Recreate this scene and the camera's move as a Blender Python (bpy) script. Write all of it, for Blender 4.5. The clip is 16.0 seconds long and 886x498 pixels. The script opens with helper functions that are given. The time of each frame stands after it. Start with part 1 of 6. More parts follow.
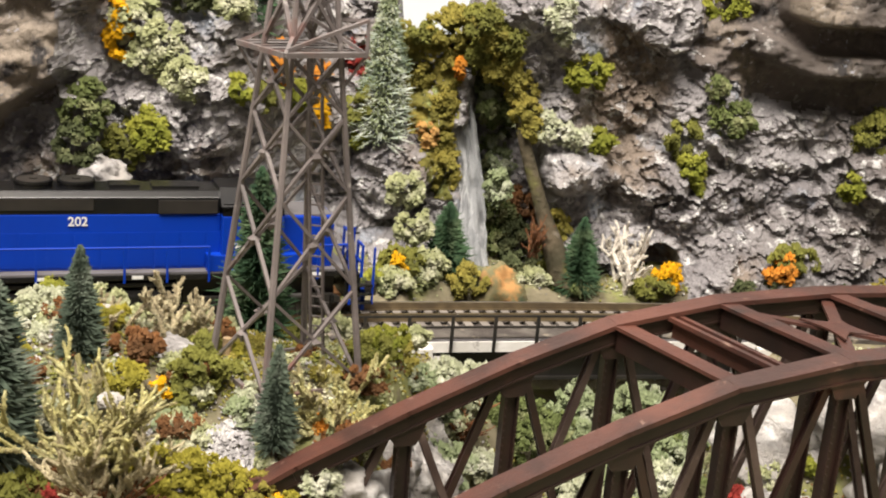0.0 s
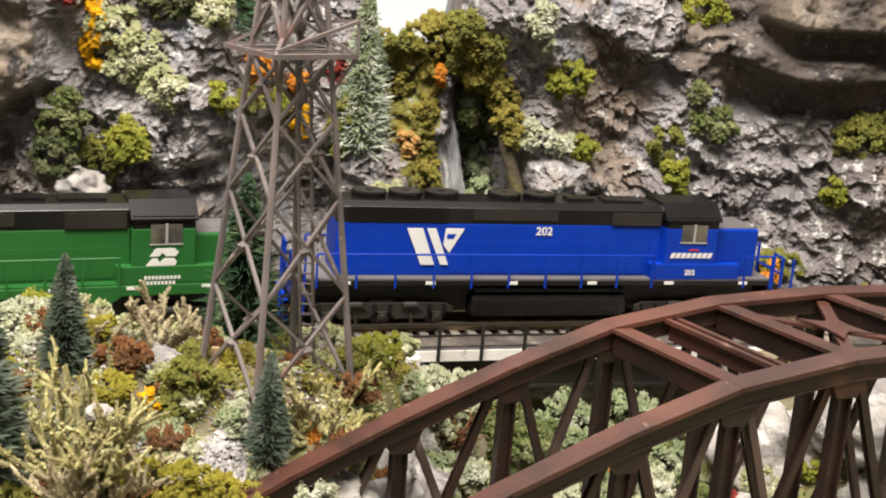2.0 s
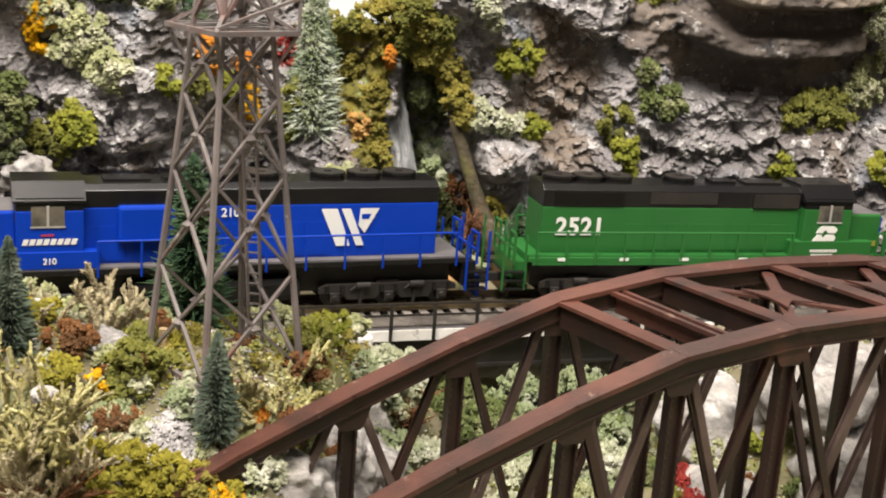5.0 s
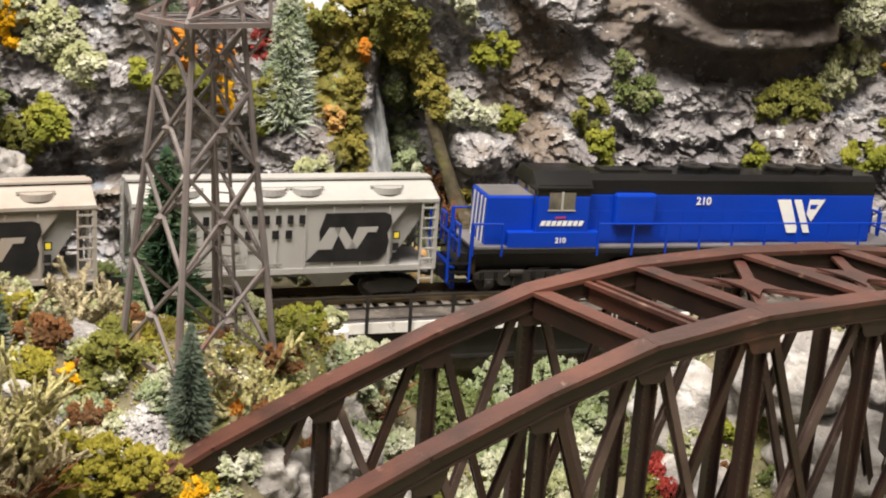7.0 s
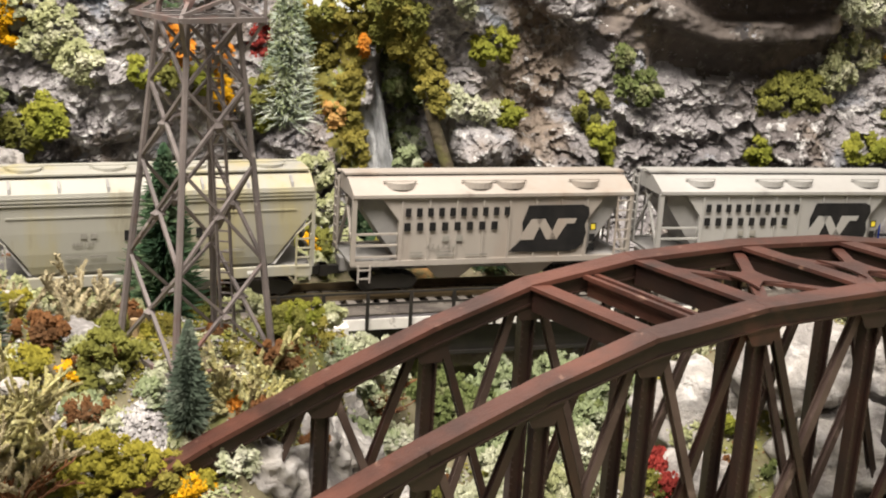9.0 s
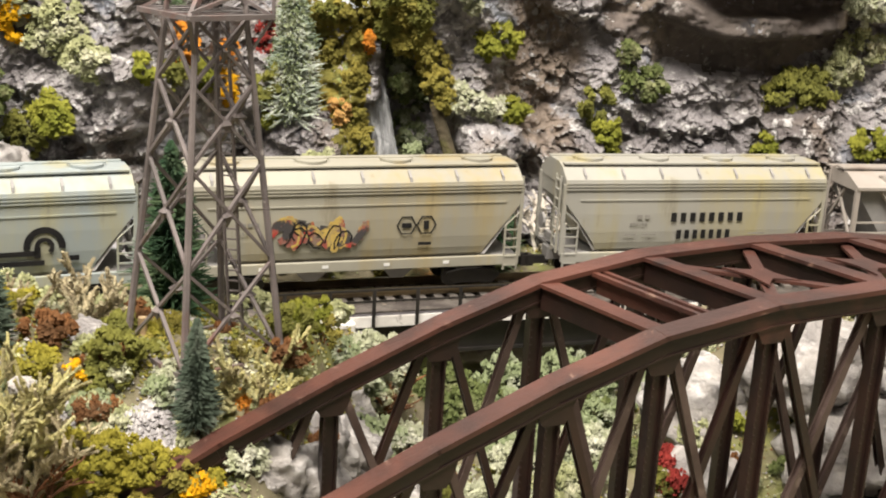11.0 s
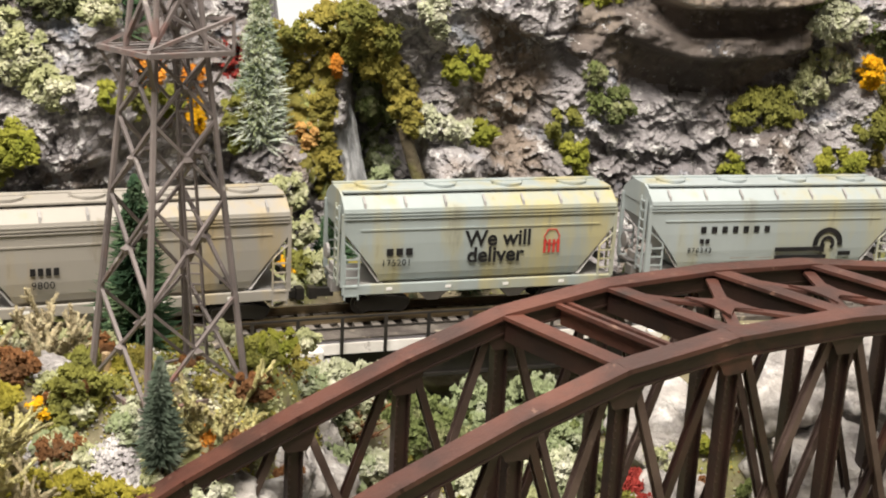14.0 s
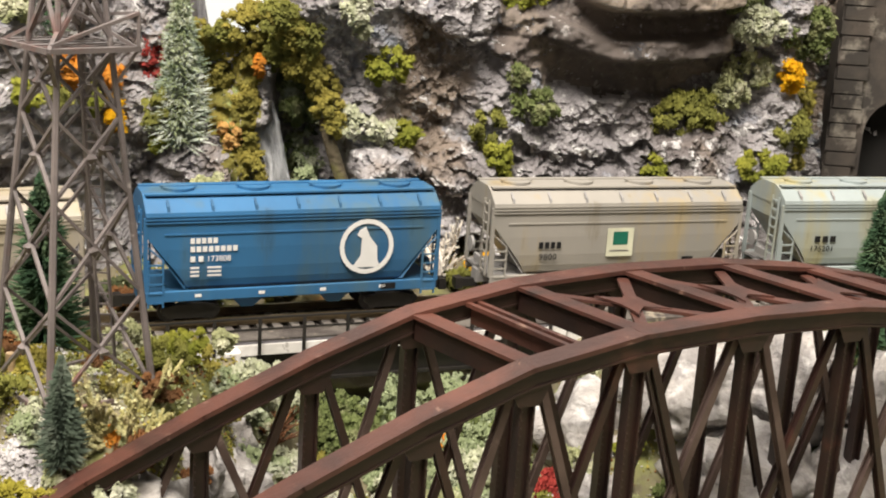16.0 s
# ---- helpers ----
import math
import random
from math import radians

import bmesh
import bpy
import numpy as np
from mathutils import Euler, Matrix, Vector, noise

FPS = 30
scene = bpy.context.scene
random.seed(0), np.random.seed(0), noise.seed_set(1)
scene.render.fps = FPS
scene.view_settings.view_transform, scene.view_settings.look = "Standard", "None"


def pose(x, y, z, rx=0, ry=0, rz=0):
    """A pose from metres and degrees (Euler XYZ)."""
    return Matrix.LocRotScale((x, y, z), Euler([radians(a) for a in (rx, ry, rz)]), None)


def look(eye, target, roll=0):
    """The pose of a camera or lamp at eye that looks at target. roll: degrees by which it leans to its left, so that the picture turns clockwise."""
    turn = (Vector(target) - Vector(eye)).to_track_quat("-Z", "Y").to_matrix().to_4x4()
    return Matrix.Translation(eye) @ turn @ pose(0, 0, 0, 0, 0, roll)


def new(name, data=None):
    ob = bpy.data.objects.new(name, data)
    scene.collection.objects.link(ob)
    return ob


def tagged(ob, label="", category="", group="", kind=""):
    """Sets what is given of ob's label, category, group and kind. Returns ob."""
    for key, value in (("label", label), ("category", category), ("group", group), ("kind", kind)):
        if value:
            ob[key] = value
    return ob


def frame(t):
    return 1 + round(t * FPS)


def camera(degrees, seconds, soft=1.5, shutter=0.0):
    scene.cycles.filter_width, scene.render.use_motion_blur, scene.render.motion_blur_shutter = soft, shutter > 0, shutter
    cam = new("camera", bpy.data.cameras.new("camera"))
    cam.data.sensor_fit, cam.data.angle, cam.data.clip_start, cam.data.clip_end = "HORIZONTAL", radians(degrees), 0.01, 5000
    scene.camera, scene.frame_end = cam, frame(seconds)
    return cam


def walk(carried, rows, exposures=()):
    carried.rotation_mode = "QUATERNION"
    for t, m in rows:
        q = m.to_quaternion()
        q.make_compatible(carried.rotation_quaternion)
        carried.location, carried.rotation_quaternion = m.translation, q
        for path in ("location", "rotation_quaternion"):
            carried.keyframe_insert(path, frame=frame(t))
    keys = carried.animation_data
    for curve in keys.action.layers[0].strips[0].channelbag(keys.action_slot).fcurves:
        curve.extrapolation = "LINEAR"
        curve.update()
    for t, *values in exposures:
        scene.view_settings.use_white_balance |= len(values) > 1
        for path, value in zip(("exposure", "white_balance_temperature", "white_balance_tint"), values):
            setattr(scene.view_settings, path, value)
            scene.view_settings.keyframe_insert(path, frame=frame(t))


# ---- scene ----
cam = camera(38.4, 16.0, soft=2.0)
METRES, EYE, TILT, LEAN, TURN = 0.044, 0.1065, -15.66, -4.77, 0.0
ROWS = [
    (0.0, 0.0, 0.0, 0.0, -0.0, 0.0, 0.0),
    (0.5, -0.1573, 0.0739, -0.02, -0.81, 0.15, 0.03),
    (1.0, -0.1565, 0.0814, -0.0307, -1.38, 0.48, 0.23),
    (1.5, -0.1416, 0.0878, -0.0415, -1.56, 0.75, 0.52),
    (2.0, -0.1223, 0.0887, -0.0592, -1.59, 0.81, 0.78),
    (2.5, -0.1179, 0.0846, -0.0635, -1.69, 0.77, 0.96),
    (3.0, -0.1287, 0.0959, -0.0755, -1.86, 0.7, 1.15),
    (3.5, -0.0972, 0.084, -0.0784, -2.19, 0.63, 1.38),
    (4.0, -0.0579, 0.0663, -0.0746, -2.57, 0.56, 1.54),
    (4.5, -0.0518, 0.0745, -0.1031, -2.91, 0.44, 1.63),
    (5.0, -0.0523, 0.0795, -0.1169, -3.24, 0.29, 1.72),
    (7.5, 0.0078, 0.0704, -0.1385, -4.13, 0.03, 2.24),
    (8.0, 0.0277, 0.0742, -0.1369, -3.98, 0.08, 2.43),
    (8.5, 0.0265, 0.0781, -0.1392, -3.85, 0.07, 2.56),
    (9.0, 0.0213, 0.0911, -0.1534, -3.77, -0.03, 2.58),
    (11.5, -0.0154, 0.1254, -0.1293, -3.75, -0.27, 2.72),
    (12.0, 0.0126, 0.1055, 0.0072, -3.76, -0.13, 2.92),
    (12.5, 0.0356, 0.0968, 0.0162, -3.9, -0.14, 3.14),
    (13.0, 0.0418, 0.0901, 0.0052, -4.16, -0.15, 3.29),
    (13.5, 0.0663, 0.0828, -0.0126, -4.46, -0.1, 3.31),
    (14.0, 0.0591, 0.0954, -0.0275, -4.7, -0.05, 3.26),
    (14.5, 0.0758, 0.0962, -0.0389, -5.03, 0.03, 3.2),
    (15.0, 0.0969, 0.1009, -0.0394, -5.52, 0.07, 3.18),
    (15.5, 0.1558, 0.0961, -0.046, -6.24, 0.07, 3.2),
    (16.0, 0.2176, 0.0978, -0.0649, -7.09, 0.06, 3.18),
]
walk(cam, [(t, pose(0, 0, EYE, TILT, LEAN, TURN) @ pose(METRES * x, METRES * y, METRES * z, 90 + pitch, roll, yaw)) for t, x, y, z, yaw, pitch, roll in ROWS])

U = 0.01  # the plan below is written in centimetres


# ---------------------------------------------------------------- lights
def area_lamp(name, eye, target, sx, sy, watts, colour):
    data = bpy.data.lights.new(name, "AREA")
    data.shape, data.size, data.size_y, data.energy, data.color = "RECTANGLE", sx * U, sy * U, watts, colour
    ob = new(name, data)
    ob.matrix_basis = look([c * U for c in eye], [c * U for c in target])
    return ob


world = bpy.data.worlds.new("room_air")
world.use_nodes = True
world.node_tree.nodes["Background"].inputs[0].default_value = (0.9, 0.95, 1.0, 1)
world.node_tree.nodes["Background"].inputs[1].default_value = 0.15
scene.world = world
WARM = (1.0, 0.915, 0.82)
area_lamp("ceiling_panel_light", (25, -42, 150), (25, -41.9, 0), 60, 60, 25, WARM)
area_lamp("ceiling_panel_light", (-70, -35, 150), (-70, -34.9, 0), 60, 60, 33, WARM)
area_lamp("ceiling_spot_light", (-16, -12, 112), (3, 33, 0), 60, 34, 18.5, WARM)
area_lamp("ceiling_downlight", (-7, 36, 118), (-7, 36.1, 0), 9, 9, 2.0, WARM)


# ---------------------------------------------------------------- materials
def mat(name, c1, c2=None, rough=0.6, metal=0.0, scale=1.0, bump=0.0, spot=None, island=0.0, spec=0.4, stretch=None, obj_random=0.0, edge=None, relief=0.05):
    """Principled material: two colours mixed by noise (scale in waves a centimetre), spots of a third, bump, a change per island."""
    m = bpy.data.materials.new(name)
    m.use_nodes = True
    nt = m.node_tree
    n, l = nt.nodes, nt.links
    b = n["Principled BSDF"]
    b.inputs["Roughness"].default_value, b.inputs["Metallic"].default_value = rough, metal
    b.inputs["Specular IOR Level"].default_value = spec
    co = n.new("ShaderNodeTexCoord")
    src = co.outputs["Object"]
    if stretch:
        mp = n.new("ShaderNodeMapping")
        mp.inputs["Scale"].default_value = stretch
        l.new(src, mp.inputs[0])
        src = mp.outputs[0]
    c2 = c2 or tuple(0.8 * c for c in c1)

    def noise_fac(sc, lo, hi, detail=5.0, rough_=0.6):
        t = n.new("ShaderNodeTexNoise")
        t.inputs["Scale"].default_value, t.inputs["Detail"].default_value, t.inputs["Roughness"].default_value = sc / U, detail, rough_
        l.new(src, t.inputs["Vector"])
        r = n.new("ShaderNodeMapRange")
        r.inputs[1].default_value, r.inputs[2].default_value = lo, hi
        l.new(t.outputs[0], r.inputs[0])
        return r.outputs[0], t.outputs[0]

    def mix(fac, a, bb):
        x = n.new("ShaderNodeMix")
        x.data_type = "RGBA"
        l.new(fac, x.inputs[0])
        for sock, val in ((x.inputs[6], a), (x.inputs[7], bb)):
            if isinstance(val, tuple):
                sock.default_value = (*val, 1)
            else:
                l.new(val, sock)
        return x.outputs[2]

    f, raw = noise_fac(scale, 0.38, 0.62)
    col = mix(f, c1, c2)
    for s in spot or ():
        sc_colour, sc, lo, hi = s
        f2, _ = noise_fac(sc, lo, hi)
        col = mix(f2, col, sc_colour)
    if edge:
        e_colour, lo, hi = edge
        pt = n.new("ShaderNodeMapRange")
        pt.inputs[1].default_value, pt.inputs[2].default_value = lo, hi
        l.new(n.new("ShaderNodeNewGeometry").outputs["Pointiness"], pt.inputs[0])
        col = mix(pt.outputs[0], col, e_colour)
    if island or obj_random:
        src2 = n.new("ShaderNodeNewGeometry").outputs["Random Per Island"] if island else n.new("ShaderNodeObjectInfo").outputs["Random"]
        hs = n.new("ShaderNodeHueSaturation")
        r = n.new("ShaderNodeMapRange")
        k = island or obj_random
        r.inputs[3].default_value, r.inputs[4].default_value = 1 - k, 1 + k
        l.new(src2, r.inputs[0])
        l.new(r.outputs[0], hs.inputs["Value"])
        l.new(col, hs.inputs["Color"])
        col = hs.outputs[0]
    l.new(col, b.inputs["Base Color"])
    if bump:
        bp = n.new("ShaderNodeBump")
        bp.inputs["Strength"].default_value, bp.inputs["Distance"].default_value = min(1.0, bump), relief * U
        _, raw2 = noise_fac(scale * 5, 0, 1, 9, 0.66)
        l.new(raw2, bp.inputs["Height"])
        l.new(bp.outputs[0], b.inputs["Normal"])
    return m


ROCK = mat("painted_plaster_rock", (0.42, 0.40, 0.405), (0.225, 0.21, 0.217), 0.68, scale=0.55, bump=1.0,
           spot=[((0.17, 0.15, 0.145), 0.11, 0.50, 0.60), ((0.29, 0.235, 0.19), 0.22, 0.53, 0.62), ((0.085, 0.078, 0.08), 1.1, 0.57, 0.66), ((0.36, 0.39, 0.45), 0.6, 0.58, 0.68), ((0.64, 0.63, 0.62), 2.2, 0.56, 0.63)], spec=0.4, edge=((0.60, 0.59, 0.58), 0.545, 0.64), relief=0.3)
ROCK_BROWN = mat("brown_washed_rock", (0.165, 0.137, 0.12), (0.085, 0.073, 0.067), 0.65, scale=0.45, bump=0.8,
                 spot=[((0.30, 0.25, 0.20), 0.3, 0.50, 0.62), ((0.05, 0.045, 0.045), 1.2, 0.58, 0.68), ((0.48, 0.46, 0.44), 1.6, 0.62, 0.72)], spec=0.4, edge=((0.42, 0.39, 0.36), 0.54, 0.64), relief=0.35)
ROCK_PALE = mat("pale_plaster_rock", (0.46, 0.43, 0.40), (0.28, 0.265, 0.26), 0.75, scale=0.9, bump=0.8, spot=[((0.17, 0.16, 0.16), 1.1, 0.56, 0.68), ((0.60, 0.58, 0.56), 1.6, 0.56, 0.66)], relief=0.2, edge=((0.6, 0.585, 0.57), 0.53, 0.64))
SCREE = mat("broken_plaster", (0.50, 0.485, 0.475), (0.26, 0.245, 0.25), 0.8, scale=1.2, bump=0.5, island=0.3)
GROUND = mat("scenery_ground", (0.22, 0.19, 0.125), (0.11, 0.10, 0.055), 0.9, scale=0.9, bump=0.8,
             spot=[((0.20, 0.21, 0.07), 0.5, 0.50, 0.60), ((0.50, 0.48, 0.45), 0.9, 0.60, 0.68), ((0.10, 0.08, 0.06), 1.3, 0.60, 0.70)])
WATER_FALL = mat("cast_resin_water", (0.42, 0.43, 0.44), (0.22, 0.23, 0.24), 0.25, scale=0.9, bump=0.7, spot=[((0.66, 0.67, 0.68), 0.8, 0.54, 0.66), ((0.11, 0.115, 0.125), 1.3, 0.58, 0.70)], spec=0.5, stretch=(2, 2, 0.4), relief=0.15)
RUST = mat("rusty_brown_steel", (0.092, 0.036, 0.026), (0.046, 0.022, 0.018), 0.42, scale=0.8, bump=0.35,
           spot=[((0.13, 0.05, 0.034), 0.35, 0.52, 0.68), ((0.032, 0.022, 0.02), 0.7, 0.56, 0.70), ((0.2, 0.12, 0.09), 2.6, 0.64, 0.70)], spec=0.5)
# the same brown steel for webs and posts, side shade put into the colour
RUST_SHADED = mat("shaded_brown_steel", (0.034, 0.017, 0.0135), (0.018, 0.0115, 0.0105), 0.36, scale=0.8, bump=0.2,
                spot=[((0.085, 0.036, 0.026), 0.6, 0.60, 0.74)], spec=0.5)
TOWER = mat("weathered_tower_steel", (0.20, 0.172, 0.165), (0.115, 0.10, 0.097), 0.5, scale=0.6, bump=0.3,
            spot=[((0.19, 0.075, 0.055), 0.35, 0.56, 0.66), ((0.36, 0.33, 0.31), 2.2, 0.62, 0.70)], spec=0.5)
BLUE = mat("blue_loco_paint", (0.002, 0.040, 0.40), (0.002, 0.035, 0.35), 0.36, scale=0.3, spec=0.32)
BLACK = mat("black_loco_paint", (0.007, 0.007, 0.008), (0.012, 0.0115, 0.011), 0.27, scale=0.4, spec=0.45)
BLACK_DULL = mat("dull_black_underframe", (0.016, 0.015, 0.014), (0.03, 0.026, 0.023), 0.42, scale=1.2, spec=0.5)
GREEN = mat("green_loco_paint", (0.022, 0.135, 0.028), (0.018, 0.115, 0.024), 0.4, scale=0.3, spec=0.5)
MOSS_SKIN = mat("olive_flock_slope", (0.22, 0.195, 0.05), (0.14, 0.14, 0.04), 0.95, scale=0.8, bump=1.0, spot=[((0.30, 0.25, 0.06), 0.5, 0.50, 0.62), ((0.05, 0.055, 0.022), 1.4, 0.58, 0.68), ((0.26, 0.30, 0.12), 2.0, 0.60, 0.68)], spec=0.1, relief=0.12)
WALK = mat("grey_walkway", (0.15, 0.14, 0.145), (0.11, 0.105, 0.11), 0.6, scale=0.8)
WHITE = mat("white_lettering", (0.78, 0.78, 0.76), (0.7, 0.7, 0.68), 0.5, scale=1.0)
INK = mat("black_lettering", (0.012, 0.012, 0.0125), (0.02, 0.019, 0.019), 0.7, scale=2.0, spec=0.15)
INK_SOFT = mat("faded_lettering", (0.22, 0.21, 0.19), (0.3, 0.29, 0.26), 0.6, scale=2.0)
RED = mat("red_lettering", (0.55, 0.05, 0.04), None, 0.5)
YELLOW = mat("yellow_panel", (0.75, 0.6, 0.05), None, 0.5)
GLASS = mat("dark_cab_glass", (0.05, 0.05, 0.045), (0.16, 0.14, 0.11), 0.12, scale=1.2, spec=0.6)
SILVER = mat("steel_window_frame", (0.5, 0.49, 0.46), None, 0.4, 0.3)
RAIL = mat("brass_toned_rail", (0.34, 0.27, 0.16), (0.2, 0.16, 0.11), 0.3, 0.75, scale=0.7)
TIE = mat("grey_track_tie", (0.20, 0.18, 0.16), (0.12, 0.10, 0.085), 0.8, scale=1.5, obj_random=0.2)
BALLAST = mat("track_bed", (0.13, 0.115, 0.10), (0.06, 0.05, 0.045), 0.9, scale=1.5, bump=0.8, spot=[((0.3, 0.26, 0.2), 1.6, 0.58, 0.66)])
CONCRETE = mat("white_chipped_concrete", (0.84, 0.82, 0.79), (0.68, 0.66, 0.62), 0.8, scale=0.9, bump=0.4, spot=[((0.2, 0.17, 0.15), 1.4, 0.64, 0.70)])


def car_paint(name, base, base2, stain, lo=0.52, hi=0.64):
    base, base2, stain = (tuple(0.67 * c for c in q) for q in (base, base2, stain))
    stain = tuple(0.6 * s + 0.4 * c for s, c in zip(stain, base))
    return mat(name, base, base2, 0.45, scale=0.5, spot=[(stain, 0.8, lo - 0.02, hi + 0.05), (tuple(0.62 * c for c in base2), 1.6, 0.62, 0.78)], stretch=(1, 1, 0.22))


CAR_WHITE = car_paint("white_hopper_paint", (0.58, 0.57, 0.55), (0.5, 0.49, 0.47), (0.42, 0.39, 0.36), 0.6, 0.75)
CAR_PINK = car_paint("dusty_pinkish_hopper_paint", (0.58, 0.53, 0.48), (0.50, 0.45, 0.40), (0.42, 0.30, 0.22), 0.57, 0.72)
CAR_CREAM = car_paint("yellowed_cream_hopper_paint", (0.55, 0.54, 0.48), (0.49, 0.48, 0.43), (0.57, 0.48, 0.18))
CAR_YELLOW = car_paint("pale_yellow_hopper_paint", (0.54, 0.52, 0.43), (0.47, 0.45, 0.37), (0.56, 0.40, 0.10), 0.55, 0.68)
CAR_MINT = car_paint("pale_grey_green_hopper_paint", (0.52, 0.59, 0.60), (0.46, 0.52, 0.52), (0.58, 0.50, 0.20), 0.55, 0.66)
CAR_MINT_B = car_paint("pale_streaked_hopper_paint", (0.49, 0.56, 0.56), (0.42, 0.48, 0.47), (0.62, 0.50, 0.13), 0.50, 0.60)
CAR_GREY = car_paint("warm_grey_hopper_paint", (0.48, 0.45, 0.40), (0.42, 0.40, 0.36), (0.55, 0.40, 0.14), 0.57, 0.67)
CAR_BLUE = car_paint("sky_blue_hopper_paint", (0.055, 0.22, 0.46), (0.05, 0.18, 0.37), (0.14, 0.19, 0.13), 0.54, 0.66)
CAR_BEIGE = car_paint("warm_beige_hopper_paint", (0.56, 0.50, 0.41), (0.50, 0.45, 0.37), (0.50, 0.42, 0.24), 0.57, 0.67)
# hopper ends and undersides: darker colours that hold the shade there
SHADE_GREY = mat("shaded_grey_end", (0.33, 0.32, 0.31), (0.24, 0.235, 0.23), 0.6, scale=0.6)
SHADE_BLUE = mat("shaded_blue_end", (0.03, 0.11, 0.22), (0.02, 0.08, 0.16), 0.6, scale=0.6)


def leaf(name, a, b, tip=None):
    return mat(name, a, b, 0.9, scale=0.9, island=0.14, spec=0.08, spot=[(tip, 1.2, 0.50, 0.68)] if tip else None)


FOAM = {
    "lime": leaf("lime_green_foam", (0.29, 0.29, 0.05), (0.19, 0.21, 0.035)),
    "olive": leaf("olive_green_foam", (0.23, 0.23, 0.055), (0.14, 0.145, 0.04)),
    "green": leaf("mid_green_foam", (0.15, 0.18, 0.065), (0.085, 0.11, 0.04), (0.28, 0.29, 0.15)),
    "dark": leaf("dark_green_foam", (0.09, 0.105, 0.05), (0.05, 0.06, 0.03), (0.17, 0.18, 0.09)),
    "sage": leaf("snow_dusted_sage_foam", (0.42, 0.43, 0.24), (0.23, 0.255, 0.12), (0.62, 0.61, 0.46)),
    "pale": leaf("white_dusted_foam", (0.50, 0.51, 0.38), (0.30, 0.33, 0.19), (0.68, 0.67, 0.58)),
    "gold": leaf("golden_yellow_foam", (0.72, 0.40, 0.015), (0.55, 0.30, 0.01)),
    "orange": leaf("orange_foam", (0.70, 0.27, 0.03), (0.52, 0.22, 0.04)),
    "peach": leaf("peach_foam", (0.62, 0.38, 0.13), (0.50, 0.30, 0.11)),
    "red": leaf("red_foam", (0.36, 0.055, 0.045), (0.24, 0.04, 0.035)),
    "moss": leaf("mustard_moss_foam", (0.33, 0.28, 0.065), (0.215, 0.195, 0.048)),
    "mustard": leaf("mustard_yellow_green_foam", (0.34, 0.30, 0.045), (0.23, 0.21, 0.035)),
    "mint": leaf("dusted_mint_green_foam", (0.29, 0.335, 0.19), (0.17, 0.21, 0.105), (0.52, 0.54, 0.42)),
    "rust": leaf("rusty_brown_foam", (0.22, 0.10, 0.04), (0.13, 0.07, 0.035)),
}
NEEDLE = leaf("dark_green_needles", (0.065, 0.12, 0.06), (0.035, 0.07, 0.04), (0.18, 0.24, 0.13))
NEEDLE_BLUE = leaf("blue_green_needles", (0.10, 0.13, 0.095), (0.055, 0.075, 0.055), (0.30, 0.34, 0.27))
NEEDLE_SNOW = leaf("snow_dusted_needles", (0.62, 0.66, 0.58), (0.22, 0.29, 0.21), (0.8, 0.82, 0.76))
BARK = mat("brown_trunk", (0.12, 0.08, 0.05), (0.07, 0.05, 0.03), 0.9, scale=2)
WOOD_PALE = mat("pale_wood_peg", (0.55, 0.40, 0.24), (0.45, 0.32, 0.18), 0.7, scale=2)
TWIG = mat("flocked_yellow_green_twig", (0.40, 0.37, 0.15), (0.30, 0.26, 0.13), 0.9, scale=2.0, bump=1.0, spot=[((0.52, 0.50, 0.26), 3.0, 0.52, 0.62)], island=0.3)
TWIG_TAN = mat("flocked_tan_twig", (0.46, 0.40, 0.25), (0.32, 0.27, 0.17), 0.9, scale=2.0, bump=1.0, spot=[((0.5, 0.46, 0.3), 3.0, 0.54, 0.64)], island=0.3)
TWIG_WHITE = mat("bleached_twig", (0.72, 0.68, 0.60), (0.6, 0.55, 0.48), 0.8, scale=2)
TWIG_RUST = mat("rust_brown_fibre", (0.22, 0.09, 0.035), (0.13, 0.06, 0.03), 0.9, scale=2, island=0.3)
SKY = mat("painted_sky", (0.60, 0.68, 0.76), (0.74, 0.77, 0.79), 0.9, scale=0.05)
PLASTER = mat("room_wall_paint", (0.32, 0.305, 0.29), (0.30, 0.285, 0.27), 0.9, scale=0.02)
CARPET = mat("room_floor_carpet", (0.12, 0.11, 0.10), (0.09, 0.085, 0.08), 0.95, scale=0.3)


